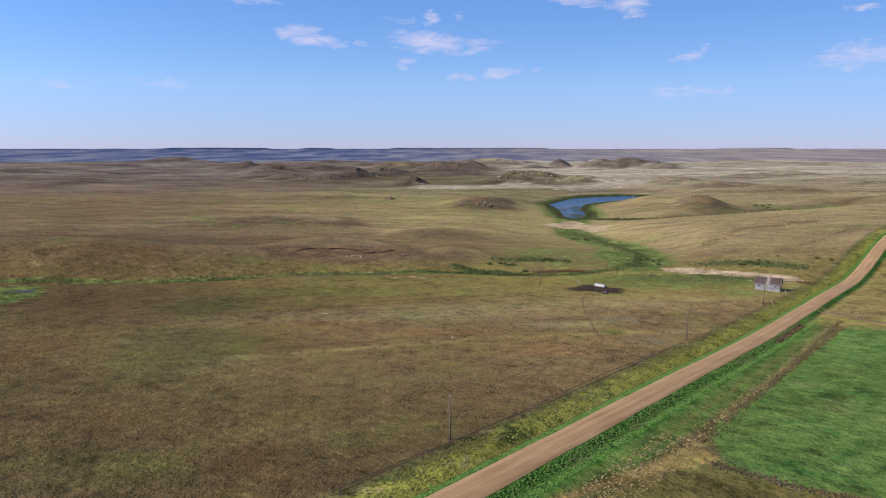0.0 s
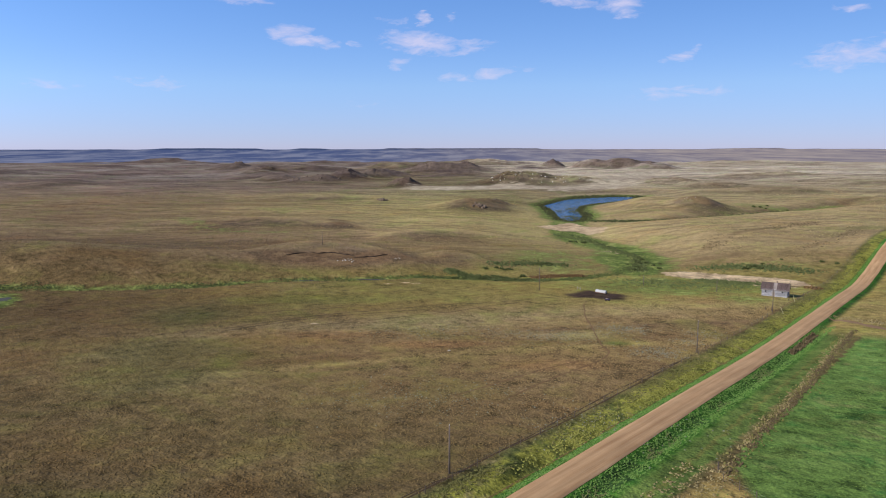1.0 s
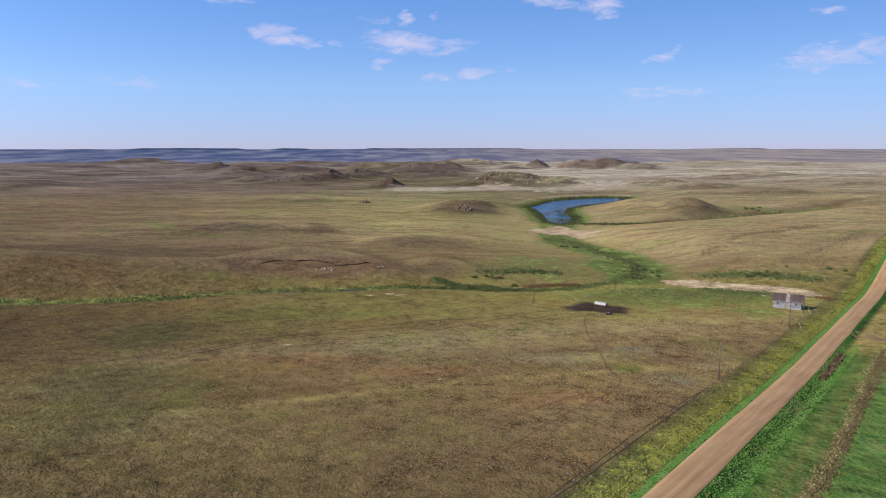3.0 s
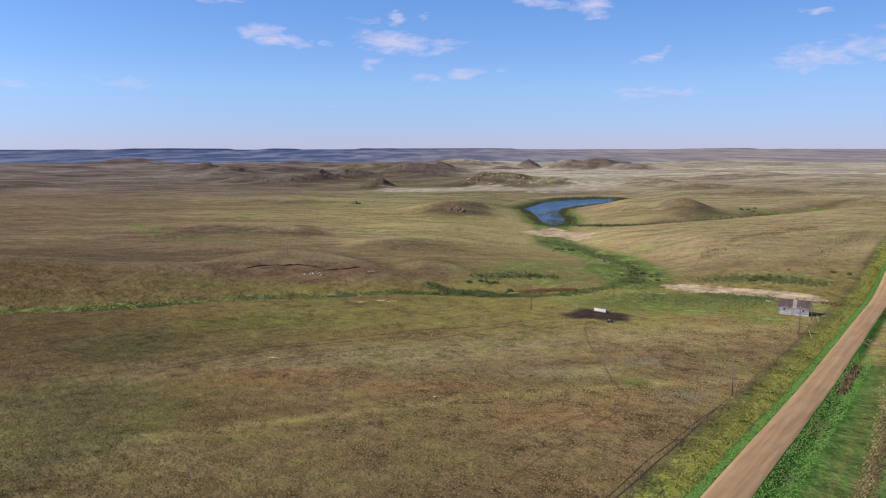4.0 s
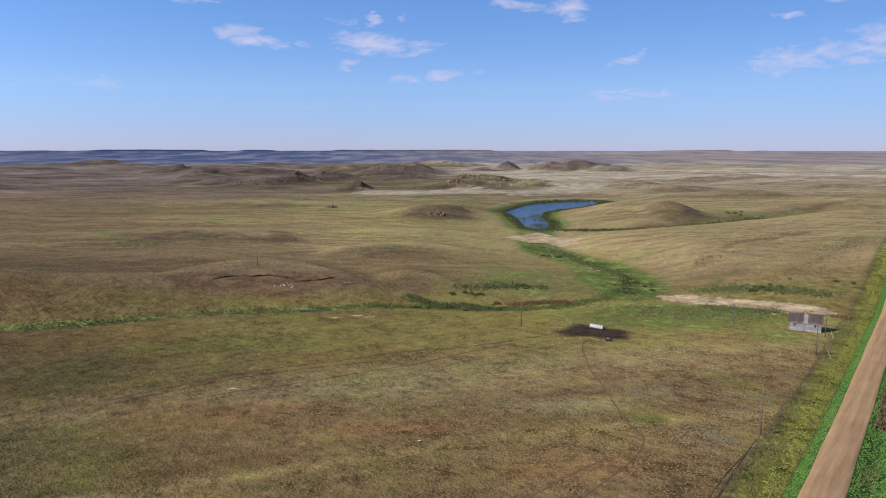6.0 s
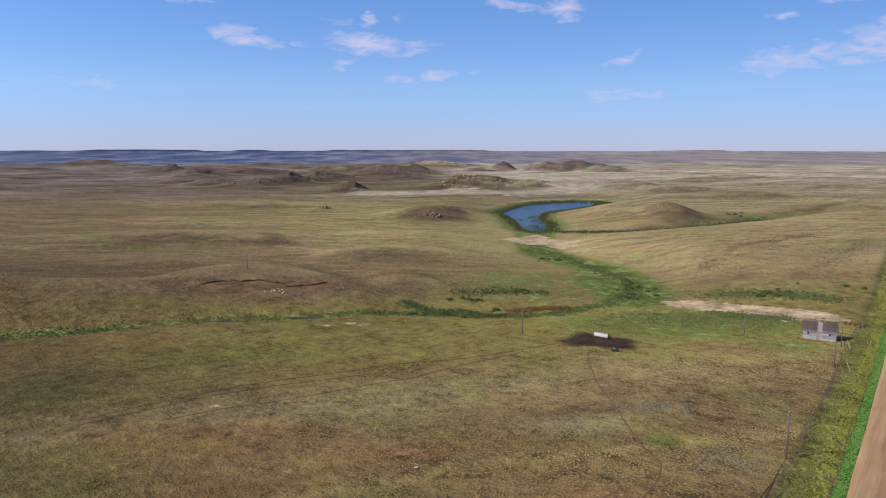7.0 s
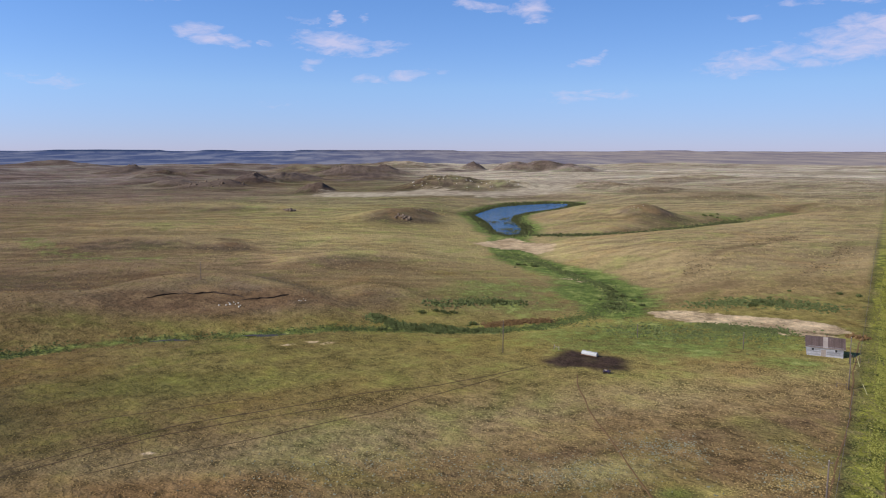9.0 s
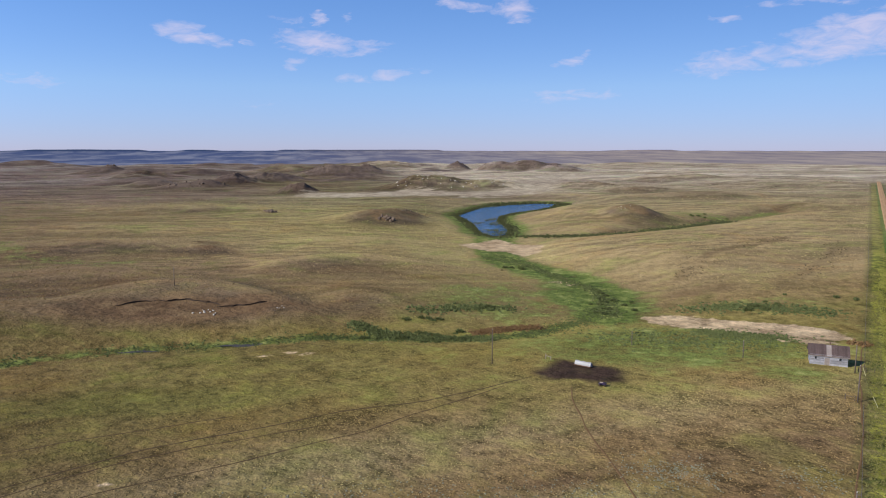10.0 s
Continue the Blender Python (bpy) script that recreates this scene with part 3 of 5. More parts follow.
HILL_DRAW_EAST = [(378, 185), (398, 205), (422, 230), (456, 260)]
SWALE = [(530, -185), (496, -166), (480, -144), (463, -125), (450, -113), (460, -104)]
HILL_DRAW_WEST = [(398, -70), (404, -20), (396, 20), (410, 50)]


def cover(x, y):
    """Base colour of plant cover and bare earth, with far haze and regional brightness painted in."""
    d, s = ds(x, y)
    n1, n2, n3 = fbm(x, y, 90, 21), fbm(x, y, 260, 31), fbm(x, y, 30, 41)
    c = np.zeros((*np.shape(x), 3)) + np.array((0.150, 0.108, 0.056))
    c = blend(c, (0.150, 0.122, 0.052), step(-0.2, 0.5, n1) * 0.7)
    c = blend(c, (0.112, 0.082, 0.046), (1 - step(150, 200, d + 25 * n2)) * 0.65)
    # long bands that follow the slope
    band = d - 0.25 * s + 7 * n1
    for at, wide, tone in ((182, 2.2, (0.200, 0.156, 0.076)), (190, 4, (0.112, 0.075, 0.042)), (203, 4, (0.105, 0.072, 0.045)), (228, 13, (0.205, 0.168, 0.100))):
        c = blend(c, tone, np.exp(-((band - at) / wide) ** 2) * step(-110, -30, s) * (0.55 + 0.6 * n3).clip(0, 1))
    for d0, s0, rd, rs, tone, much in ((196, -3, 5, 15, (0.165, 0.102, 0.052), 0.7), (209, -30, 6, 18, (0.158, 0.102, 0.054), 0.6), (174, 25, 6, 14, (0.165, 0.102, 0.052), 0.6),
                                       (164, -63, 20, 20, (0.106, 0.098, 0.046), 0.7), (190, -72, 22, 20, (0.106, 0.098, 0.046), 0.7), (238, -86, 22, 22, (0.104, 0.100, 0.044), 0.7), (272, -40, 14, 40, (0.112, 0.120, 0.040), 0.6),
                                       (197, 45, 4, 6, (0.090, 0.098, 0.034), 0.9), (207, 32, 9, 20, (0.190, 0.158, 0.092), 0.7), (222, -8, 9, 40, (0.180, 0.148, 0.086), 0.5)):
        c = blend(c, tone, much * (1 - step(0.35, 1.15, np.hypot((d - d0) / rd, (s - s0) / rs) + 0.45 * n3)))
    c = blend(c, (0.150, 0.142, 0.046), step(235, 275, d + 20 * n3) * (1 - step(330, 360, d)) * (0.65 + 0.3 * n3) * step(-150, 0, s + 40 * n2))
    n4 = fbm(d * 3.2, s * 0.55, 420, 91)
    olive = step(420, 500, d) * (1 - step(750, 1050, d + 260 * n4)) * step(-330, -120, s + 120 * n2)
    c = blend(c, (0.188, 0.158, 0.076), olive * (0.75 + 0.5 * n4).clip(0, 1))
    c = blend(c, (0.150, 0.104, 0.064), step(330, 380, d) * (1 - step(-160, 40, s + 120 * n2 + 0.25 * (d - 500))) * 0.75)
    c = blend(c, (0.105, 0.070, 0.050), np.exp(-((d - 352) / 10) ** 2 - ((s + 50) / 42) ** 2) * 0.9)
    # western far plain: brown paled to lavender-tan by painted haze
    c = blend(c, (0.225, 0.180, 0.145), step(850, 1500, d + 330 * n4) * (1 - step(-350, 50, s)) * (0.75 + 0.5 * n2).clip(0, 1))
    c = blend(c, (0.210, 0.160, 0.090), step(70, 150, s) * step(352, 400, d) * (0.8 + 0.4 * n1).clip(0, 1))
    # eastern far plain: pale straw, lightened further by painted haze
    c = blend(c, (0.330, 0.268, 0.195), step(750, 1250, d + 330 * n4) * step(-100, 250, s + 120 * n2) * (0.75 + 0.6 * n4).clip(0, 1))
    c = blend(c, (0.165, 0.110, 0.085), step(700, 1100, d) * (1 - step(0.0, 0.35, np.abs(n2))) * 0.75 * (1 - step(-300, 150, s)))
    c = blend(c, (0.036, 0.024, 0.020), 1 - step(-2.5, 2.0, inside(d, s, YARD) - 0.4 + 3 * n3 + 2.5 * fbm(x, y, 6, 77)))
    c = blend(c, (0.270, 0.205, 0.085), 1 - step(-1.0, 1.5, inside(d, s, DRY_CORNER) + 1.5 * fbm(x, y, 5, 79)))
    c = blend(c, (0.185, 0.150, 0.058), step(228, 244, y) * (1 - step(600, 800, y)) * step(5.5, 7, x - left_edge(y)) * (0.75 + 0.5 * n3).clip(0, 1))
    c = blend(c, (0.128, 0.112, 0.042), 1 - step(-1.0, 1.5, inside(d, s, FALLOW) + 1.5 * fbm(x, y, 5, 79)))
    for hills, tone in ((FAR_BUTTES[2:5], (0.150, 0.115, 0.105)), (FAR_BUTTES[:2], (0.210, 0.175, 0.085))):
        for d0, s0, h, rd, rs, k in hills:
            c = blend(c, tone, np.exp(-(((d - d0) / rd) ** 2 + ((s - s0) / rs) ** 2) * 0.9) * 0.85)
    # brightness painted in by region: dimmer west and nearest, brighter east
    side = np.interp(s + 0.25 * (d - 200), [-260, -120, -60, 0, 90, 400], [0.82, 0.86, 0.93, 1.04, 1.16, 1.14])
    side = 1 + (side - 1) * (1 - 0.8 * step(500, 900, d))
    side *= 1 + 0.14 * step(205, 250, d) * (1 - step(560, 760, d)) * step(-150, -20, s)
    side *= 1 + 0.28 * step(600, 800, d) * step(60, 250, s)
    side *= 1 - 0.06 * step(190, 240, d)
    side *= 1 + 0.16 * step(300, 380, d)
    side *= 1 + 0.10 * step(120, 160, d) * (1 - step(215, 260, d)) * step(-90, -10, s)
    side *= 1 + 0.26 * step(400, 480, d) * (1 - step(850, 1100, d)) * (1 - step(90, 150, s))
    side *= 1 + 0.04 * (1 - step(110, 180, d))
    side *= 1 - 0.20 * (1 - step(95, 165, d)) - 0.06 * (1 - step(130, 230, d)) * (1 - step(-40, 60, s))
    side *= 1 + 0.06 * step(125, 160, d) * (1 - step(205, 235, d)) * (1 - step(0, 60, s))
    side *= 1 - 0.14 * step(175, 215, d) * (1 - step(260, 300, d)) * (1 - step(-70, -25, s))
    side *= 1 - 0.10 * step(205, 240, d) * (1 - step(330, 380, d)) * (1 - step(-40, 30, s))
    # distance haze is put into the colour: cover turns cooler with depth
    far_haze = step(600, 1000, d)[..., None]
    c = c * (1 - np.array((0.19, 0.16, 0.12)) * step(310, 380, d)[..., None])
    return c.clip(0.01, 1) * (np.array((1.47, 1.35, 1.15)) * (1 - far_haze) + np.array((1.26, 1.24, 1.30)) * far_haze) * side[..., None]


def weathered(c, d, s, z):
    """Relief shading painted into the cover: steep faces brown soil, crests lighter, hollows darker."""
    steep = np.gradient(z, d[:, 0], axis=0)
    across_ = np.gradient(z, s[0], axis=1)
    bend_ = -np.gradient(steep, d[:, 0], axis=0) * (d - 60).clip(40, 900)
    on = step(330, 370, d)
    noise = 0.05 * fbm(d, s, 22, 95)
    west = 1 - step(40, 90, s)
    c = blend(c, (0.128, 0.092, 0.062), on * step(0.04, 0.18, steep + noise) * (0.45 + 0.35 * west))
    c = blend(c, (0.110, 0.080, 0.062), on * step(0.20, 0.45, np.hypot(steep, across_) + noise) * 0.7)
    # curvature stands in for relief light: convex ground brightened, concave ground dimmed
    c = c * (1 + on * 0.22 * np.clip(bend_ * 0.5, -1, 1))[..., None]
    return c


def damp(x, y):
    """How damp the ground is: creek, stream, draws and pond margin."""
    d, s = ds(x, y)
    creek, stream, gully = (to_line(d, s, line)[0] for line in (CREEK, STREAM, GULLY))
    w = np.maximum.reduce([
        0.62 - 0.62 * step(0, 7.5, creek), 1.0 - 1.0 * step(3, 24, stream), 0.55 - 0.55 * step(2, 18, gully), 1 - step(2, 26, inside(d, s, POND)),
        0.60 * (1 - step(0.4, 1.2, np.hypot((d - 304) / 36, (s - 95) / 58))), 0.8 * (1 - step(0.6, 1.0, np.hypot((d - 262) / 34, (s + 172) / 22))),
        0.46 * (1 - step(1, 17, to_line(d, s, SWALE)[0])), 0.35 * (1 - step(0.5, 1.1, np.hypot((d - 345) / 12, (s - 150) / 28))),
        0.5 * (1 - step(0.3, 1.1, np.hypot((d - 375) / 60, (s - 62) / 50))), 0.85 * (1 - step(0.3, 1.1, np.hypot((d - 378) / 62, (s - 96) / 30))), 0.22 * step(235, 275, d) * (1 - step(320, 335, d)) * step(-60, 40, s), 0.5 * (1 - step(0.3, 1.1, np.hypot((d - 268) / 14, (s - 108) / 18))), 0.42 * (1 - step(0.3, 1.1, np.hypot((d - 285) / 14, (s - 88) / 24))), 0.5 * (1 - step(0.3, 1.0, np.hypot((d - 660) / 30, (s - 290) / 50))),
    ])
    return w * (1 - step(2, -1, inside(d, s, YARD)))


def bare(x, y):
    """Bare pale mud."""
    d, s = ds(x, y)
    w = np.maximum.reduce([1 - step(-4, 3, inside(d, s, ring)) for ring in (MUD_FLAT, MUD_POND)])
    for d0, s0, r in ((425, 100, 3), (414, 94, 4), (407, 98, 3.5), (225, -39, 1.3), (237, -33, 1.2), (188.3, 1.3, 0.9)):
        w = np.maximum(w, 0.6 * (1 - step(0.3, 1.3, np.hypot((d - d0) / r, (s - s0) / (1.6 * r)))))
    for d0, s0, r in ((308, -25, 2.5), (310, -17, 3.0), (309, -11, 2.2), (318, 2, 1.8), (321, 7, 1.5)):
        w = np.maximum(w, 0.34 * (1 - step(0.3, 1.4, np.hypot((d - d0) / r, (s - s0) / (2.2 * r)))))
    return w


def pale(x, y):
    """Ashen flats of the dry wash."""
    d, s = ds(x, y)
    far, _ = to_line(d, s, WASH)
    return np.maximum(0.75 * (1 - step(10, 70, far)), 0.08 * step(850, 1100, d) * step(-0.1, 0.1, s / d))


def remote(x, y):
    """Where the plain lies open and streaked by its own slopes."""
    d, s = ds(x, y)
    return 0.08 + 0.92 * step(600, 1150, d)


def close(x, y):
    """Coarse tufted pasture below the hills, where single clumps tell; the hills are grazed smoother."""
    return 1 - 0.5 * step(315, 400, ds(x, y)[0])


def scorched(x, y):
    """Brown bare slopes."""
    d, s = ds(x, y)
    w = 0.95 * np.exp(-((d - 359) / 16) ** 2 - ((s + 56) / 56) ** 2)
    w = np.maximum(w, 0.45 * np.exp(-((d - 325) / 16) ** 2 - ((s + 165) / 70) ** 2))
    for line, much, wide in ((HILL_DRAW[2:], 0.44, 7), (HILL_DRAW[:2], 0.45, 4), (HILL_DRAW_EAST, 0.40, 6), (HILL_DRAW_WEST, 0.42, 8)):
        w = np.maximum(w, much * (1 - step(1, wide, to_line(d, s, line)[0])))
    w = np.maximum(w, 0.75 * (1 - step(0.3, 1.0, np.hypot((d - 518) / 7, (s + 73) / 14))))
    w = np.maximum(w, 0.5 * (1 - step(0.4, 1.1, np.hypot((d - 372) / 12, (s - 140) / 26))))
    # low eastern mounds: soft shading painted as a fainter brown than the bare buttes
    for d0, s0, h, rd, rs, k in KNOLLS + BUTTES + FAR_BUTTES[2:10] + SCATTERED:
        w = np.maximum(w, (0.66 if d0 < 700 else 0.42 if s0 > 300 else 0.95) * np.exp(-(((d - d0) / rd) ** 2 + ((s - s0) / rs) ** 2) * 0.7))
    return w


def spaced(*stretches):
    """Places along a line: each stretch runs on to its end in so many steps that grow evenly."""
    out = [stretches[0]]
    for end, count, grow in stretches[1:]:
        t = np.linspace(0, 1, count + 1)[1:]
        out += list(out[-1] + (end - out[-1]) * (t if grow == 1 else (grow ** t - 1) / (grow - 1)))
    return np.array(out)


DG, SG = np.meshgrid(spaced(-4700, (-400, 10, 0.2), (50, 40, 0.2), (420, 340, 1), (1000, 240, 5), (2600, 170, 4), (4700, 40, 5)),
                     spaced(-4700, (-900, 30, 0.2), (-160, 130, 0.25), (240, 310, 1), (900, 110, 5), (4700, 30, 5)), indexing="ij")
GX, GY = xy(DG, SG)
GZ = ground(GX, GY)
ground_sheet = tagged(grid_object("ground", GX, GY, GZ, GRASS), "rolling dry prairie with green creek bottoms", "ground", kind="structure")
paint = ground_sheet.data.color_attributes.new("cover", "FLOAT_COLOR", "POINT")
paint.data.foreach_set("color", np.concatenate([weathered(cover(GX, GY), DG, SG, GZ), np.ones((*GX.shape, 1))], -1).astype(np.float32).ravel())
for layer, rule in (("damp", damp), ("bare", bare), ("scorched", scorched), ("pale", pale), ("remote", remote), ("close", close)):
    ground_sheet.data.attributes.new(layer, "FLOAT", "POINT").data.foreach_set("value", rule(GX, GY).astype(np.float32).ravel())
lane = ground_sheet.data.attributes.new("strips", "FLOAT", "POINT")
lane.data.foreach_set("value", ((1 - step(230, 246, GY) * step(6.8, 8.5, GX - left_edge(GY))) * step(-0.5, 1.5, np.minimum(inside(DG, SG, DRY_CORNER), inside(DG, SG, FALLOW)))).astype(np.float32).ravel() * ((1 - 0.45 * step(420, 620, GY)) * (1 - step(1250, 1450, GY))).astype(np.float32).ravel())

# the road, crowned, with loose gravel shoulders
ry = np.concatenate([np.arange(-200, 700, 2.0), np.arange(700, 1421, 10.0)])
ra = np.linspace(-0.3, 5.5, 15)
RA, RY = np.meshgrid(ra, ry)
RX = left_edge(RY) + RA + 0.10 * vnoise(RY, RA * 0, 7, 5) * ((RA < 0) | (RA > 5.2))
RZG = road_z(RY) + 0.30 - 0.16 * ((RA - 2.6) / 2.6) ** 2 - 0.6 * np.maximum(np.abs(RA - 2.6) - 2.6, 0)
ROADZ = np.maximum(RZG, ground(RX, RY) + 0.03)
tagged(grid_object("road", RX, RY, ROADZ, ROAD), "straight pinkish-tan gravel road with worn wheel tracks", "road", kind="structure")

# water
pd = np.array(POND)
ring = [xy(*(p + (p - pd.mean(0)) * 0.03)) for p in pd]
pond = mesh_object("water", [(x, y, WATER) for x, y in ring], [list(range(len(ring)))[::-1]], WATERY)
tagged(pond, "still blue stock pond with dark weedy margin", "water", kind="structure")


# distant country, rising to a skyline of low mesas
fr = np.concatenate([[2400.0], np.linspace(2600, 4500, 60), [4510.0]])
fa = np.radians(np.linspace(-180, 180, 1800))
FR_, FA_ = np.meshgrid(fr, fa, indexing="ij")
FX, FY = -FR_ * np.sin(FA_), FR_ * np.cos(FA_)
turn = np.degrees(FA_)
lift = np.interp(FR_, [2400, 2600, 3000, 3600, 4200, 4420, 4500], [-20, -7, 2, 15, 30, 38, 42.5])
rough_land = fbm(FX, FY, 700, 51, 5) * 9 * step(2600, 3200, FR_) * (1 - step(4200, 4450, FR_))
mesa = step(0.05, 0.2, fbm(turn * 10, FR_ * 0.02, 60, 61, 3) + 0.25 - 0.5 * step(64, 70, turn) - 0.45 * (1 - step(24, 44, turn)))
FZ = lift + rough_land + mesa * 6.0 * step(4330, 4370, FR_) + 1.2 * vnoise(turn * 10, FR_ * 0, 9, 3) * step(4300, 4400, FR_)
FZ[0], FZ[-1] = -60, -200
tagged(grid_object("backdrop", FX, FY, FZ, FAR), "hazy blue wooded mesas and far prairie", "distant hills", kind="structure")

# pools left in the creek


def pool(d, s, rd, rs, label):
    ring = []
    for i in range(28):
        a = 2 * math.pi * i / 28
        k = 1 + 0.25 * math.sin(3 * a + d) + 0.15 * math.sin(7 * a)
        ring.append(xy(d + rd * k * math.cos(a), s + rs * k * math.sin(a)))
    level = float(np.mean(ground(*np.array(ring).T))) + 0.05
    tagged(mesh_object("water", [(x, y, level) for x, y in ring], [list(range(28))[::-1]], POOL), label, "water", kind="structure")


pool(277, -166, 3.0, 5.0, "small dark pool in a green hollow")
pool(325.5, -29, 1.6, 8.0, "narrow dark creek pool")
pool(322, -60, 1.2, 5.0, "narrow dark creek pool")
# ---------------------------------------------------------------- things


def part(name, bm, mat, parent=None, label="", smooth=False):
    me = bpy.data.meshes.new(name)
    bm.normal_update()
    bm.to_mesh(me)
    bm.free()
    me.materials.append(mat)
    if smooth:
        me.shade_smooth()
    ob = new(name, me)
    ob.parent = parent
    return tagged(ob, label) if label else ob


def box(bm, size, m):
    return bmesh.ops.create_cube(bm, size=1, matrix=m @ Matrix.Diagonal((*size, 1)))["verts"]


def rod(bm, a, b, r0, r1, sides=8):
    a, b = Vector(a), Vector(b)
    way = b - a
    m = Matrix.Translation((a + b) / 2) @ way.to_track_quat("Z", "Y").to_matrix().to_4x4()
    bmesh.ops.create_cone(bm, cap_ends=True, segments=sides, radius1=r0, radius2=r1, depth=way.length, matrix=m)


def rounded(bm, width, segments=2):
    bmesh.ops.bevel(bm, geom=bm.edges[:], offset=width, segments=segments, affect="EDGES", clamp_overlap=True)


def at_ground(x, y, sink=0.0):
    return float(ground(x, y)[0]) - sink


def empty(name, x, y, turn=0.0, z=None):
    ob = new(name)
    ob.matrix_world = pose(x, y, at_ground(x, y) if z is None else z, 0, 0, turn)
    return ob


# ---- the old house


def house():
    ob = empty("house", -80.4, 292.8, 8.0, -10.25)
    half, deep, eave, ridge = 4.35, 2.85, 2.75, 4.95
    bm = bmesh.new()
    verts = box(bm, (2 * half, 2 * deep, 0.45), pose(0, 0, 0.0))
    part("foundation", bm, STONE, ob)
    # front and back: lapped boards around the openings
    doors, windows = ((-0.95, 0.25),), ((-3.3, -2.7), (2.35, 2.95))
    for y, face in ((-deep, -1), (deep, 1)):
        bm = bmesh.new()
        box(bm, (2 * half - 0.02, 0.10, eave - 0.22), pose(0, y - face * 0.06, 0.22 + (eave - 0.22) / 2))
        wall = part("wall_frame", bm, PLANK, ob)
        bm = bmesh.new()
        for i in range(12):
            z = 0.26 + i * 0.222
            cuts = [c for c in (doors if z < 2.1 else ()) for _ in (0,)] + [c for c in (windows if 1.5 < z < 2.3 else ())] if face < 0 else []
            start = -half
            for a, b in sorted(cuts) + [(half, half)]:
                if a - start > 0.05:
                    box(bm, (a - start, 0.03, 0.185), pose((a + start) / 2, y + face * 0.012, z + 0.09, -face * 4))
                start = b
        part("wall", bm, BOARD, ob, "front wall of weathered white boards" if face < 0 else "")
    for x, face in ((-half, -1), (half, 1)):
        bm = bmesh.new()
        v = [bm.verts.new((x - face * t, p, q)) for t in (0.0, 0.12) for p, q in ((-deep, 0.22), (deep, 0.22), (deep, eave), (0, ridge - 0.1), (-deep, eave))]
        bm.faces.new(v[:5]), bm.faces.new(v[5:][::-1])
        for i in range(5):
            bm.faces.new((v[i], v[(i + 1) % 5], v[5 + (i + 1) % 5], v[5 + i]))
        for i in range(20):
            z = 0.26 + i * 0.192
            wide = deep if z < eave else deep * (ridge - 0.15 - z) / (ridge - eave)
            if wide > 0.15:
                box(bm, (0.03, 2 * wide, 0.175), pose(x + face * 0.012, 0, z + 0.09, 0, face * 4))
        bmesh.ops.recalc_face_normals(bm, faces=bm.faces)
        part("gable", bm, BOARD, ob, "gable end of bare weathered boards")
    # door and windows
    bm = bmesh.new()
    for i in range(6):
        box(bm, (0.185, 0.05, 1.85), pose(-0.85 + i * 0.2, -deep - 0.01, 1.16))
    door = part("door", bm, PLANK, ob, "closed door of bare grey planks")
    bm = bmesh.new()
    for x, w, z, h in ((-1.0, 0.1, 1.17, 1.95), (0.3, 0.1, 1.17, 1.95), (-0.35, 1.4, 2.16, 0.1)):
        box(bm, (w, 0.09, h), pose(x, -deep - 0.025, z))
    part("door_frame", bm, BOARD, ob)
    bm = bmesh.new()
    box(bm, (0.05, 0.06, 0.14), pose(0.1, -deep - 0.06, 1.1))
    part("latch", bm, RUST, door)
    for a, b in windows:
        mid = (a + b) / 2
        bm = bmesh.new()
        for x, w, z, h in ((a, 0.07, 2.0, 0.76), (b, 0.07, 2.0, 0.76), (mid, 0.67, 1.63, 0.07), (mid, 0.67, 2.37, 0.07)):
            box(bm, (w, 0.09, h), pose(x, -deep - 0.02, z))
        win = part("window", bm, BOARD, ob)
        bm = bmesh.new()
        box(bm, (0.56, 0.02, 0.70), pose(mid, -deep - 0.015, 2.0))
        part("pane", bm, GLASS_DARK, win, "dark empty window opening")
    # roof: courses of shingles with a strip of bare sheathing between them
    slope = math.hypot(deep + 0.2, ridge - eave + 0.12)
    tilt = math.degrees(math.atan2(ridge - eave + 0.12, deep + 0.2))
    for face in (-1, 1):
        bm = bmesh.new()
        box(bm, (2 * half + 0.9, slope, 0.08), pose(0, face * (deep + 0.2) / 2, (ridge + eave - 0.12) / 2 - 0.03, -face * tilt))
        deck = part("roof_deck", bm, PLANK, ob, "bare plank sheathing showing between the shingles")
        for left, right in ((-half - 0.5, -0.55), (0.62, half + 0.5)):
            for i in range(14):
                run = (i + 0.5) / 14
                bm = bmesh.new()
                nsplit = 7
                w = (right - left) / nsplit
                for j in range(nsplit):
                    sag = 0.02 * math.sin(3.1 * j + 1.7 * i)
                    box(bm, (w - 0.012, slope / 14 * 1.25, 0.025), pose(left + (j + 0.5) * w, face * (deep + 0.2) * (1 - run), eave - 0.12 + (ridge - eave + 0.12) * run + 0.055 + sag, -face * (tilt - 5)))
                part("shingle_course", bm, SHINGLE, deck)
    bm = bmesh.new()
    for side in (-1, 1):
        box(bm, (half - 0.1, 0.16, 0.04), pose(side * (half + 0.6) / 2, 0, ridge + 0.05))
    part("ridge_cap", bm, SHINGLE, ob)
    bm = bmesh.new()
    rod(bm, (0.35, 0.2, ridge - 0.4), (0.35, 0.2, ridge + 0.5), 0.14, 0.14, 12)
    rod(bm, (0.35, 0.2, ridge + 0.55), (0.35, 0.2, ridge + 0.68), 0.24, 0.06, 12)
    part("stovepipe", bm, RUST, ob, "short rusty stovepipe")
    for y in (-deep - 0.21, deep + 0.21):
        bm = bmesh.new()
        box(bm, (2 * half + 0.9, 0.05, 0.16), pose(0, y, eave - 0.17))
        part("fascia", bm, PLANK, ob)
    return tagged(ob, "abandoned white board farmhouse with a patched brown shingle roof", "house")


house()

# ---- utility poles


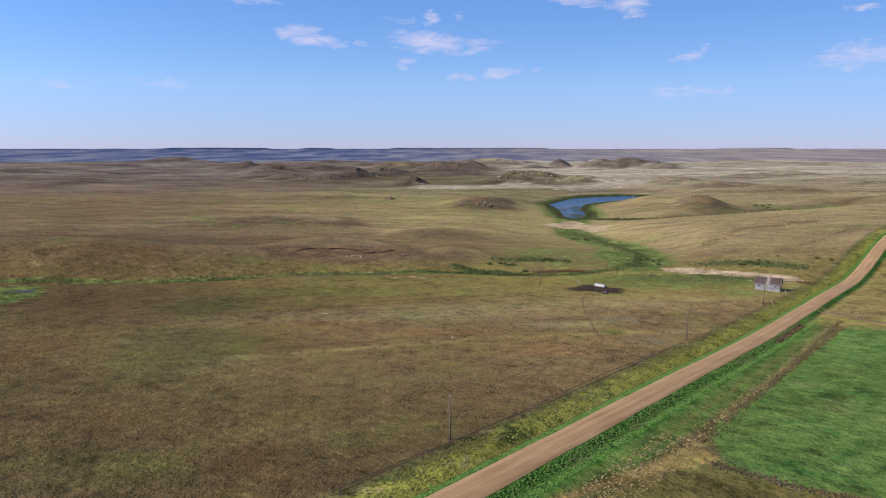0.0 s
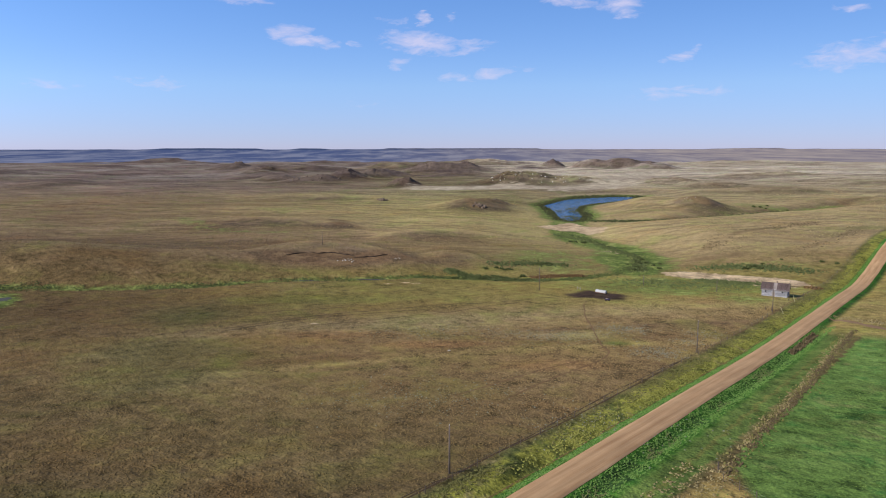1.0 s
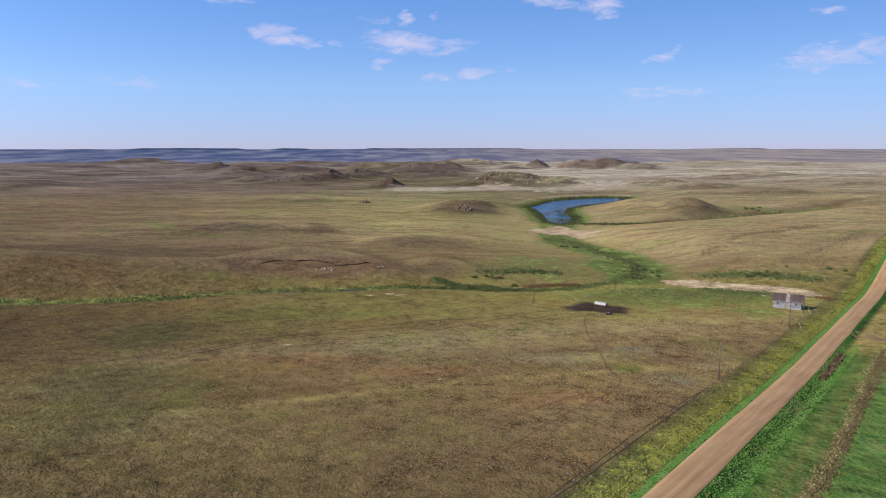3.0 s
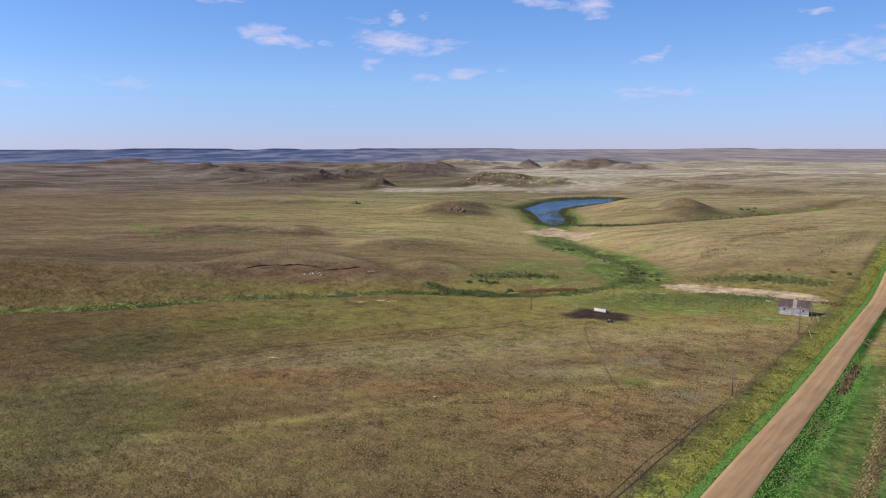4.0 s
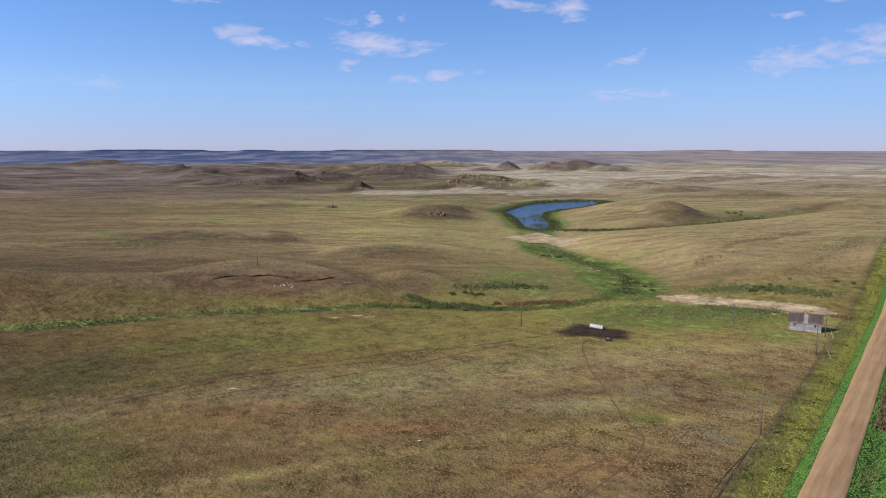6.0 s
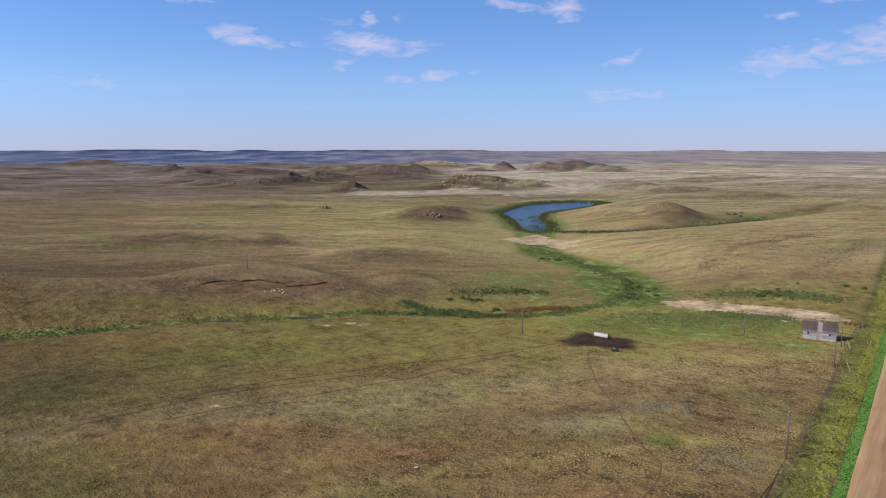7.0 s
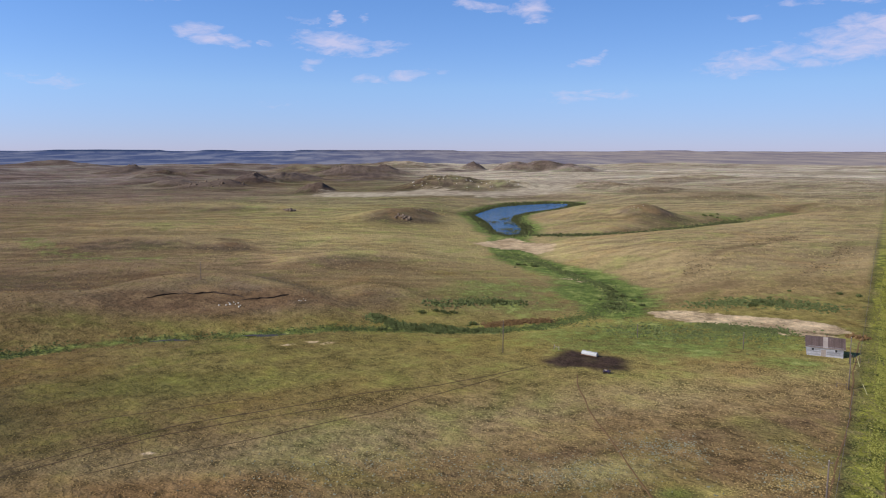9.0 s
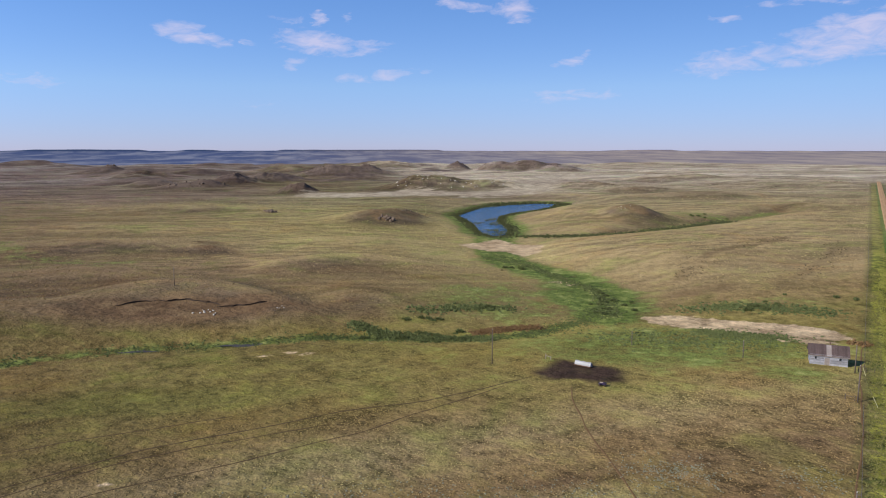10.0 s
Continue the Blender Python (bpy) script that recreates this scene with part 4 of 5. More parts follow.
def utility_pole(x, y, height, arm=True, guy=None):
    ob = empty("utility_pole", x, y)
    bm = bmesh.new()
    rod(bm, (0, 0, -0.6), (0, 0, height), 0.15, 0.105, 12)
    part("pole", bm, POLE, ob, smooth=True)
    bm = bmesh.new()
    rod(bm, (0, 0, height - 0.02), (0, 0, height + 0.2), 0.055, 0.035, 8)
    rod(bm, (0, 0, height + 0.08), (0, 0, height + 0.14), 0.075, 0.075, 8)
    part("insulator", bm, STONE, ob, "pale porcelain insulator")
    if arm:
        bm = bmesh.new()
        box(bm, (0.55, 0.09, 0.09), pose(0.24, -0.12, height - 0.18))
        rod(bm, (0.46, -0.12, height - 0.14), (0.46, -0.12, height + 0.02), 0.05, 0.04, 8)
        part("bracket", bm, POLE, ob)
    if guy:
        gx, gy = guy
        bm = bmesh.new()
        rod(bm, (0, 0, height - 0.5), (gx, gy, -0.1), 0.012, 0.012, 5)
        part("guy_wire", bm, WIRE, ob)
        foot, top = Vector((gx, gy, 0.0)), Vector((0, 0, height - 0.5))
        bm = bmesh.new()
        rod(bm, foot, foot + (top - foot).normalized() * 2.4, 0.06, 0.06, 8)
        part("guy_guard", bm, GUARD, ob, "pale yellow guard on the guy wire")
    return tagged(ob, "weathered wooden utility pole with a single insulator standing in grass", "utility pole", "utility poles")


for px, py, ph, arm, guy in ((-69.8, 85.5, 7.2, False, None), (-70.9, 186.4, 8.3, True, None), (-72.5, 259.6, 8.2, True, (3.8, -1.5)), (-73.9, 285.8, 7.0, False, (2.4, -1.6)),
                             (-155.9, 248.4, 9.3, False, None), (-131.5, 290.8, 4.2, False, None), (-100.2, 287.3, 4.8, False, None), (-293.3, 257.2, 7.0, False, None)):
    utility_pole(px, py, ph, arm, guy)

# ---- fences


def fence(line, gap, label, height=1.25, wires=3):
    """Posts along a line of places, with strands of wire."""
    x0, y0 = line[0]
    ob = empty("fence", x0, y0)
    o = ob.matrix_world.translation.copy()
    tops, n_post = [], 0
    for (ax, ay), (bx, by) in zip(line, line[1:]):
        count = max(1, round(math.hypot(bx - ax, by - ay) / gap))
        for i in range(count):
            w = i / count
            tops.append((ax + (bx - ax) * w, ay + (by - ay) * w))
    tops.append(line[-1])
    rng = random.Random(len(tops))
    for i, (x, y) in enumerate(tops):
        bm = bmesh.new()
        h, r = height * rng.uniform(0.88, 1.1), rng.uniform(0.05, 0.08) * (1.5 if i % 8 == 0 else 1)
        z = at_ground(x, y)
        rod(bm, (x - o.x, y - o.y, z - o.z - 0.3), (x - o.x + rng.uniform(-0.08, 0.08), y - o.y + rng.uniform(-0.08, 0.08), z - o.z + h), r, r * 0.85, 6)
        part("post", bm, WOOD, ob)
    for k in range(wires):
        bm = bmesh.new()
        up = height * (0.35 + 0.28 * k)
        for (ax, ay), (bx, by) in zip(tops, tops[1:]):
            rod(bm, (ax - o.x, ay - o.y, at_ground(ax, ay) - o.z + up), (bx - o.x, by - o.y, at_ground(bx, by) - o.z + up), 0.008, 0.008, 3)
        part("wire", bm, WIRE, ob)
    return tagged(ob, label, "fence", "pasture fences")


fence([(left_edge(y) - 9.3, y) for y in (60, 150, 255)], 6.0, "wire fence on thin weathered posts along a worn track")
fence([(left_edge(y) - 9.3, y) for y in (292, 400, 560)], 7.0, "wire fence on thin posts climbing a grassy rise")
fence([(-73.2, 287.2), (-66.4, 290.9)], 2.2, "short wire fence running from a pole to the road")
fence([(-41.0, 113.5), (-39.0, 109.5), (-33.5, 106.5), (-22, 101)], 3.4, "leaning field corner fence in tall dry weeds", 1.3, 2)


def brace(x, y, turn, span, label, mat):
    ob = empty("post_brace", x, y, turn)
    for i, dx in enumerate((-span / 2, span / 2)):
        bm = bmesh.new()
        rod(bm, (dx, 0, -0.4), (dx + 0.03, 0, 1.35 - 0.15 * i), 0.10, 0.085, 8)
        part("post", bm, mat, ob)
    bm = bmesh.new()
    rod(bm, (-span / 2, 0, 0.95), (span / 2, 0, 0.85), 0.06, 0.055, 8)
    part("rail", bm, mat, ob)
    return tagged(ob, label, "fence brace")


brace(-74.0, 260.4, 0, 1.9, "two stout fence posts joined by a rail beside a pole", WOOD)
brace(-145.4, 261.1, -25, 2.0, "two pale posts joined by a rail at bare trampled soil", PLANK)

# ---- stock feeder and quad bike


def stock_feeder():
    ob = empty("stock_feeder", -134.6, 259.0, -6)
    bm = bmesh.new()
    prof = [(-0.62, 0.42), (-0.62, 0.95), (-0.36, 1.42), (0.0, 1.55), (0.36, 1.42), (0.62, 0.95), (0.62, 0.42), (0.40, 0.30), (-0.40, 0.30)]
    rings = [[bm.verts.new((x, y, z)) for y, z in prof] for x in (-2.15, -1.0, 0.0, 1.0, 2.15)]
    for a, b in zip(rings, rings[1:]):
        for i in range(len(prof)):
            bm.faces.new((a[i], a[(i + 1) % len(prof)], b[(i + 1) % len(prof)], b[i]))
    bm.faces.new(rings[0][::-1]), bm.faces.new(rings[-1])
    bmesh.ops.recalc_face_normals(bm, faces=bm.faces)
    part("hopper", bm, PAINTED, ob)
    for y in (-0.72, 0.72):
        bm = bmesh.new()
        box(bm, (4.2, 0.34, 0.06), pose(0, y, 0.32))
        box(bm, (4.2, 0.05, 0.26), pose(0, y * 1.24, 0.42))
        part("trough", bm, RUST, ob, "rusty feeding trough")
    for y in (-0.5, 0.5):
        bm = bmesh.new()
        box(bm, (4.8, 0.12, 0.18), pose(0, y, 0.11))
        part("skid", bm, RUST, ob, "rusty steel skid")
    for x in (-1.6, 0.0, 1.6):
        bm = bmesh.new()
        box(bm, (0.9, 0.5, 0.05), pose(x, 0, 1.56))
        part("lid", bm, PAINTED, ob)
    for x in (-2.2, 2.2):
        bm = bmesh.new()
        box(bm, (0.07, 1.5, 0.07), pose(x, 0, 0.32))
        box(bm, (0.07, 0.07, 1.1), pose(x, -0.55, 0.75))
        box(bm, (0.07, 0.07, 1.1), pose(x, 0.55, 0.75))
        part("end_frame", bm, RUST, ob)
    ob.scale = (1.05, 0.95, 0.85)
    return tagged(ob, "long white stock feeder on rusty skids beside trampled soil", "feeder")


def quad_bike():
    x, y = xy(266.5, 59.0)
    ob = empty("quad_bike", x, y, 15)
    for wx in (-0.62, 0.62):
        for wy in (-0.45, 0.45):
            bm = bmesh.new()
            rod(bm, (wx, wy - 0.14, 0.3), (wx, wy + 0.14, 0.3), 0.3, 0.3, 18)
            rounded(bm, 0.05)
            wheel = part("wheel", bm, RUBBER, ob, smooth=True)
            bm = bmesh.new()
            rod(bm, (wx, wy - 0.15, 0.3), (wx, wy + 0.15, 0.3), 0.13, 0.13, 12)
            part("rim", bm, RUST, wheel)
            bm = bmesh.new()
            box(bm, (0.72, 0.34, 0.07), pose(wx, wy, 0.68))
            rounded(bm, 0.03)
            part("mudguard", bm, PURPLE, ob)
    bm = bmesh.new()
    box(bm, (1.5, 0.42, 0.36), pose(0, 0, 0.52))
    box(bm, (0.5, 0.36, 0.22), pose(0.25, 0, 0.78))
    rounded(bm, 0.05)
    part("body", bm, PURPLE, ob)
    bm = bmesh.new()
    box(bm, (0.75, 0.34, 0.16), pose(-0.32, 0, 0.84))
    rounded(bm, 0.05)
    part("seat", bm, TAN_VINYL, ob, "tan seat")
    for rx, rl in ((0.72, 0.6), (-0.78, 0.6)):
        bm = bmesh.new()
        for i in range(5):
            rod(bm, (rx - rl / 2, -0.4 + 0.2 * i, 0.84), (rx + rl / 2, -0.4 + 0.2 * i, 0.84), 0.018, 0.018, 6)
        for q in (-rl / 2, rl / 2):
            rod(bm, (rx + q, -0.42, 0.84), (rx + q, 0.42, 0.84), 0.02, 0.02, 6)
            rod(bm, (rx + q * 0.5, -0.25, 0.84), (rx + q * 0.5, -0.25, 0.64), 0.02, 0.02, 6)
        part("rack", bm, RUBBER, ob)
    bm = bmesh.new()
    rod(bm, (0.42, -0.38, 1.08), (0.42, 0.38, 1.08), 0.025, 0.025, 8)
    rod(bm, (0.5, 0, 0.7), (0.42, 0, 1.08), 0.035, 0.03, 8)
    part("handlebar", bm, RUBBER, ob)
    return tagged(ob, "dark plum quad bike with a tan seat parked on grass", "quad bike")


stock_feeder()
quad_bike()

# ---- trails and banks


def ribbon(name, line, width, lift, mat, label, category, seed=0):
    """A narrow strip of ground laid along a line of (d, s) points, with uneven edges."""
    pts, rng = [], random.Random(seed)
    for (d0, s0), (d1, s1) in zip(line, line[1:]):
        count = max(2, int(math.hypot(d1 - d0, s1 - s0) / 0.8))
        pts += [(d0 + (d1 - d0) * i / count, s0 + (s1 - s0) * i / count) for i in range(count)]
    p = np.array(pts + [line[-1]], float)
    for _ in range(6):
        p[1:-1] = (p[:-2] + 2 * p[1:-1] + p[2:]) / 4
    p += np.stack([vnoise(p[:, 0], p[:, 1], 9, seed), vnoise(p[:, 1], p[:, 0], 8, seed + 1)], 1) * 0.22
    way = np.gradient(p, axis=0)
    way /= np.linalg.norm(way, axis=1)[:, None]
    side = np.stack([-way[:, 1], way[:, 0]], 1)
    half = width / 2 * (1 + 0.45 * vnoise(p[:, 0], p[:, 1], 2.3, seed + 2)) * (1 - 0.8 * np.abs(np.linspace(-1, 1, len(p))) ** 12)
    X, Y = zip(*(xy((p[:, 0] + side[:, 0] * half * k), (p[:, 1] + side[:, 1] * half * k)) for k in (-1, -0.5, 0, 0.5, 1)))
    X, Y = np.array(X).T, np.array(Y).T
    Z = ground(X, Y) + lift * np.array([-0.4, 1.0, 0.8, 1.0, -0.4])
    return tagged(grid_object(name, X, Y, Z, mat), label, category, kind="structure")


PATHS = [
    ([(268, 52), (259, 49), (250, 47.3), (239, 45.5), (227, 44.2), (211, 42.5), (195, 41), (187, 41.5), (181, 39), (174, 33.5), (168, 28), (157, 18.7), (144, 10)], 0.42),
    ([(178, 32), (170, 22), (160, 12), (150, 2)], 0.4),
    ([(368, -20), (360, -20), (352, -12), (344, -4), (338, 6)], 0.7),
    ([(404, -36), (398, -10), (394, 6), (390, 30)], 0.8),
]
RUTS = [
    ([(218, -64), (225.7, -54.8), (232, -47), (239.2, -38), (244.4, -27.4), (249, -15), (255.5, -2), (260, 16), (267.6, 30), (278, 46)], 0.42),
    ([(214, -64), (222.8, -53.6), (229, -46), (234.8, -38), (240, -27.6), (244.2, -15), (248, -4)], 0.42),
    ([(216, -48), (222.3, -38.7), (227, -29.6), (230.8, -19.3), (238.5, -6), (242.3, 2), (250.7, 11.5), (261.4, 26.3), (269.5, 35.8)], 0.36),
    ([(240, -66), (247, -50), (252, -36), (257, -22)], 0.3),
]
for i, (line, w) in enumerate(PATHS):
    ribbon("trail", line, w, 0.05, TRAIL, "narrow trodden cattle path through dry grass", "trail", i)
for i, (line, w) in enumerate(RUTS):
    ribbon("trail", line, w, 0.05, RUT, "narrow cattle path worn into dry grass, rut shade painted dark", "trail", 20 + i)
ribbon("trail", [ds(left_edge(y) - 9.8 + 0.4 * math.sin(y / 17), y) for y in range(60, 190, 6)], 0.45, 0.06, RUT, "worn track along the fence line, rut shade painted dark", "trail", 40)
ribbon("trail", [ds(left_edge(y) - 10.6 + 0.3 * math.sin(y / 13), y) for y in range(60, 180, 6)], 0.35, 0.06, RUT, "second faint track along the fence line, rut shade painted dark", "trail", 42)
ribbon("trail", [ds(left_edge(y) - 9.8 + 0.4 * math.sin(y / 17), y) for y in range(190, 330, 6)], 0.4, 0.06, TRAIL, "worn brown track along the fence line", "trail", 43)
ribbon("trail", [ds(left_edge(y) - 2.7, y) for y in range(60, 300, 6)], 0.3, 0.06, TRAIL, "dark edge of cut grass beside the road", "trail", 41)
ribbon("track", [(240, 124), (230, 128), (214, 131), (200, 136), (170, 160), (140, 200)], 3.2, 0.08, FIELD_TRACK, "bare earth field track leaving the road", "track", 50)


def eroded_bank(line, height, seed, label):
    """A raw earth face where a slope has slipped; its dark tone paints overhang shade."""
    p = []
    for (d0, s0), (d1, s1) in zip(line, line[1:]):
        count = max(2, int(math.hypot(d1 - d0, s1 - s0) / 0.7))
        p += [(d0 + (d1 - d0) * i / count, s0 + (s1 - s0) * i / count) for i in range(count)]
    p = np.array(p)
    p[:, 0] += 0.9 * vnoise(p[:, 1], p[:, 1] * 0, 4, seed) + 0.7 * vnoise(p[:, 1], p[:, 1] * 0, 1.4, seed + 3)
    tall = height * (1 + 0.75 * vnoise(p[:, 1], p[:, 1] * 0, 1.7, seed + 1)) * (1 - np.abs(np.linspace(-1, 1, len(p))) ** 6)
    rows = []
    for back, up in ((-0.5, 0.0), (0.05, 0.2), (0.1, 0.8), (-0.12, 1.0), (0.25, 0.9), (1.2, 0.0)):
        X, Y = xy(p[:, 0] + back, p[:, 1])
        rows.append((X, Y, ground(X, Y) + up * tall - (0.1 if up == 0 else 0)))
    X, Y, Z = (np.array([r[i] for r in rows]).T for i in range(3))
    ob = tagged(grid_object("bank", X, Y, Z, SHADE_SOIL), label, "earth bank", kind="structure")
    return ob


eroded_bank([(361, -77), (365, -72), (367.5, -65.5)], 0.32, 3, "ragged earth bank on a brown hillside, overhang shade painted dark")
eroded_bank([(368, -66), (367, -60), (368.5, -55), (364.5, -49), (362.5, -44.5), (361, -42)], 0.42, 1, "raw earth bank slipped from a brown hillside, overhang shade painted dark")
eroded_bank([(360.2, -43.5), (358.6, -38), (358, -32.5), (358.8, -29), (360, -26)], 0.5, 5, "raw earth bank slipped from a brown hillside, overhang shade painted dark")

# ---- stones


def boulder(bm, m, rng):
    made = bmesh.ops.create_icosphere(bm, subdivisions=1, radius=0.5, matrix=Matrix())["verts"]
    for v in made:
        v.co *= rng.uniform(0.75, 1.15)
    bmesh.ops.transform(bm, matrix=m, verts=made)


def stones(name, d, s, spread, count, size, mat, label, seed, flat=1.0):
    """A scatter of stones, each a part of one outcrop."""
    rng = random.Random(seed)
    x0, y0 = xy(d, s)
    ob = empty(name, x0, y0)
    o = ob.matrix_world.translation.copy()
    for _ in range(count):
        x, y = xy(d + rng.gauss(0, spread), s + rng.gauss(0, spread * 1.3))
        k = size * rng.uniform(0.5, 1.4)
        bm = bmesh.new()
        boulder(bm, pose(x - o.x, y - o.y, at_ground(x, y) - o.z + 0.15 * k, rng.uniform(-15, 15), rng.uniform(-15, 15), rng.uniform(0, 360)) @ Matrix.Diagonal((k * rng.uniform(0.8, 1.5), k, k * flat * rng.uniform(0.6, 1.2), 1)), rng)
        part("stone", bm, mat, ob)
    return tagged(ob, label, "rocks", "rock outcrops")


stones("rock_pile", 353.5, -47.5, 1.8, 12, 0.55, STONE, "pale stones scattered below an earth bank", 1)
stones("rock_pile", 353, -20.7, 0.9, 4, 0.55, STONE, "few pale stones at the end of an earth bank", 2)
stones("rock_outcrop", 712, -58.5, 1.8, 20, 2.6, DARK_ROCK, "dark jagged rocks on open prairie", 3)
stones("rock_outcrop", 641, 32, 2.8, 16, 2.3, DARK_ROCK, "dark rocks on a bare brown mound", 4, 1.3)
stones("rock_outcrop", 676, 52, 3.5, 8, 1.5, DARK_ROCK, "scattered dark rocks on the flank of a mound", 5)
stones("rock_outcrop", 644, 222, 4.0, 5, 0.6, STONE, "few pale stones on a bare knoll", 6)
for i, (d, s, r, cnt, k) in enumerate(((1640, -455, 7, 12, 3.2), (1108, -200, 16, 18, 2.6), (1204, -155, 5, 8, 2.2), (992, -52, 4, 5, 1.8), (1461, -33, 7, 8, 2.6), (1470, 52, 7, 10, 3.0), (1116, -225, 9, 9, 2.6))):
    stones("rock_outcrop", d, s, r, cnt, k, DARK_ROCK, "dark rock cap on a far bare butte", 10 + i)
stones("rock_outcrop", 1055, 108, 16, 18, 1.7, STONE, "pale rocks strewn over a yellowed hill", 30)
stones("rock_outcrop", 1052, 178, 18, 18, 1.6, STONE, "pale rocks strewn over a yellowed hill", 31)
stones("flat_stone", 188.3, 1.3, 0.05, 1, 1.3, STONE, "single flat pale stone in dry grass", 32, 0.3)

# ---------------------------------------------------------------- plants


def soup(name, tris, mat, parent=None):
    """One mesh from an array of separate triangles."""
    me = bpy.data.meshes.new(name)
    count = len(tris)
    me.vertices.add(count * 3)
    me.vertices.foreach_set("co", tris.astype(np.float32).ravel())
    me.loops.add(count * 3)
    me.loops.foreach_set("vertex_index", np.arange(count * 3, dtype=np.int32))
    me.polygons.add(count)
    me.polygons.foreach_set("loop_start", np.arange(0, count * 3, 3, dtype=np.int32))
    me.update(calc_edges=True)
    me.materials.append(mat)
    ob = new(name, me)
    ob.parent = parent
    return ob


def tuft_shape(rng, blades, lean, width, n=6):
    """Triangles of one clump: a low uneven dome with some blades standing out of it."""
    a = np.sort(np.linspace(0, 2 * math.pi, n + 1)[:n] + rng.uniform(-0.3, 0.3, n))
    r0 = rng.uniform(0.55, 1.0, n)
    rim = np.stack([np.cos(a) * r0, np.sin(a) * r0, rng.uniform(-0.05, 0.15, n)], 1)
    top = np.array([rng.uniform(-0.3, 0.3), rng.uniform(-0.3, 0.3), rng.uniform(0.55, 0.8)])
    dome = np.stack([rim, np.roll(rim, -1, axis=0), np.tile(top, (n, 1))], 1)
    a = rng.uniform(0, 2 * math.pi, blades)
    out, tall = rng.uniform(0.5, 1.0, blades) * lean, rng.uniform(0.6, 1.0, blades)
    c, s_ = np.cos(a), np.sin(a)
    foot = np.stack([c * 0.2, s_ * 0.2, np.full(blades, 0.15)], 1)
    side = np.stack([-s_, c, np.zeros(blades)], 1) * width
    tip = np.stack([c * (0.2 + out), s_ * (0.2 + out), tall], 1)
    return np.concatenate([dome, np.stack([foot - side, foot + side, tip], 1)])


def scatter(name, X, Y, size, tall, mat, label, category, seed, blades=4, lean=1.0, width=0.3, sides=6):
    rng = np.random.RandomState(seed)
    shapes = [tuft_shape(rng, blades, lean, width, sides) for _ in range(12)]
    pick = rng.randint(0, 12, len(X))
    base = np.array(shapes)[pick]
    a = rng.uniform(0, 2 * math.pi, len(X))
    c, s_ = np.cos(a)[:, None, None], np.sin(a)[:, None, None]
    k = (size * rng.uniform(0.6, 1.4, len(X)))[:, None, None]
    h = (tall * rng.uniform(0.6, 1.4, len(X)))[:, None, None]
    Z = ground(X, Y)
    tx = (base[..., 0] * c - base[..., 1] * s_) * k + X[:, None, None]
    ty = (base[..., 0] * s_ + base[..., 1] * c) * k + Y[:, None, None]
    tz = base[..., 2] * h + Z[:, None, None] - 0.03
    ob = tagged(soup(name, np.stack([tx, ty, tz], -1).reshape(-1, 3, 3), mat), label, category, kind="stuff")
    if mat is TUFTED:
        each = base.shape[1] * 3
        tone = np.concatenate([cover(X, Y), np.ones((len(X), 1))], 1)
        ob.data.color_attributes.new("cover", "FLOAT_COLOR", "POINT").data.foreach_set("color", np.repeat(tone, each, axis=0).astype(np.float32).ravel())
        ob.data.attributes.new("damp", "FLOAT", "POINT").data.foreach_set("value", np.repeat(damp(X, Y), each).astype(np.float32))
    return ob


rng = np.random.RandomState(3)


def across_road(count, lo, hi, y0, y1):
    y = rng.uniform(y0, y1, count)
    return left_edge(y) + rng.uniform(lo, hi, count), y


def spread(count, d0, d1, s0, s1, keep=None):
    d, s = rng.uniform(d0, d1, count), rng.uniform(s0, s1, count)
    x, y = xy(d, s)
    ok = (x < left_edge(y) - 9.8) & (inside(d, s, YARD) > 0.5)
    if keep is not None:
        ok &= keep(x, y, d, s)
    return x[ok], y[ok]


WORN = [to for to, _ in PATHS + RUTS]


def off_trails(d, s):
    return np.minimum.reduce([to_line(d, s, line)[0] for line in WORN]) > 0.5


X, Y = spread(150000, 74, 205, -135, 110, lambda x, y, d, s: (np.abs(s) < 22 + 0.62 * d) & (fbm(x, y, 14, 71) + rng.uniform(-0.9, 0.9, len(x)) > -0.25) & off_trails(d, s))
scatter("dry_grass", X, Y, 0.24, 0.21, TUFTED, "low clumps of dry straw-brown prairie grass", "grass", 11, 0, sides=5)
X, Y = spread(120000, 205, 350, -170, 130, lambda x, y, d, s: (fbm(x, y, 18, 73) + rng.uniform(-0.9, 0.9, len(x)) > -0.05) & off_trails(d, s) & (np.abs(bare(x, y)) < 0.2))
scatter("pasture_grass", X, Y, 0.27, 0.24, TUFTED, "olive and straw clumps of grazed prairie grass", "grass", 12, 0, sides=4)
def along(line, count, wide, seed):
    r = np.random.RandomState(seed)
    p = np.array(line, float)
    run = np.concatenate([[0], np.cumsum(np.hypot(*np.diff(p, axis=0).T))])
    w = r.uniform(0, run[-1], count)
    return xy(np.interp(w, run, p[:, 0]) + r.normal(0, wide, count), np.interp(w, run, p[:, 1]) + r.normal(0, wide, count))


def open_hill(x, y, d, s):
    return (scorched(x, y) < 0.35) & (pale(x, y) < 0.25) & (bare(x, y) < 0.1) & (inside(d, s, POND) > 6) & (np.abs(s) < 60 + 0.66 * d)


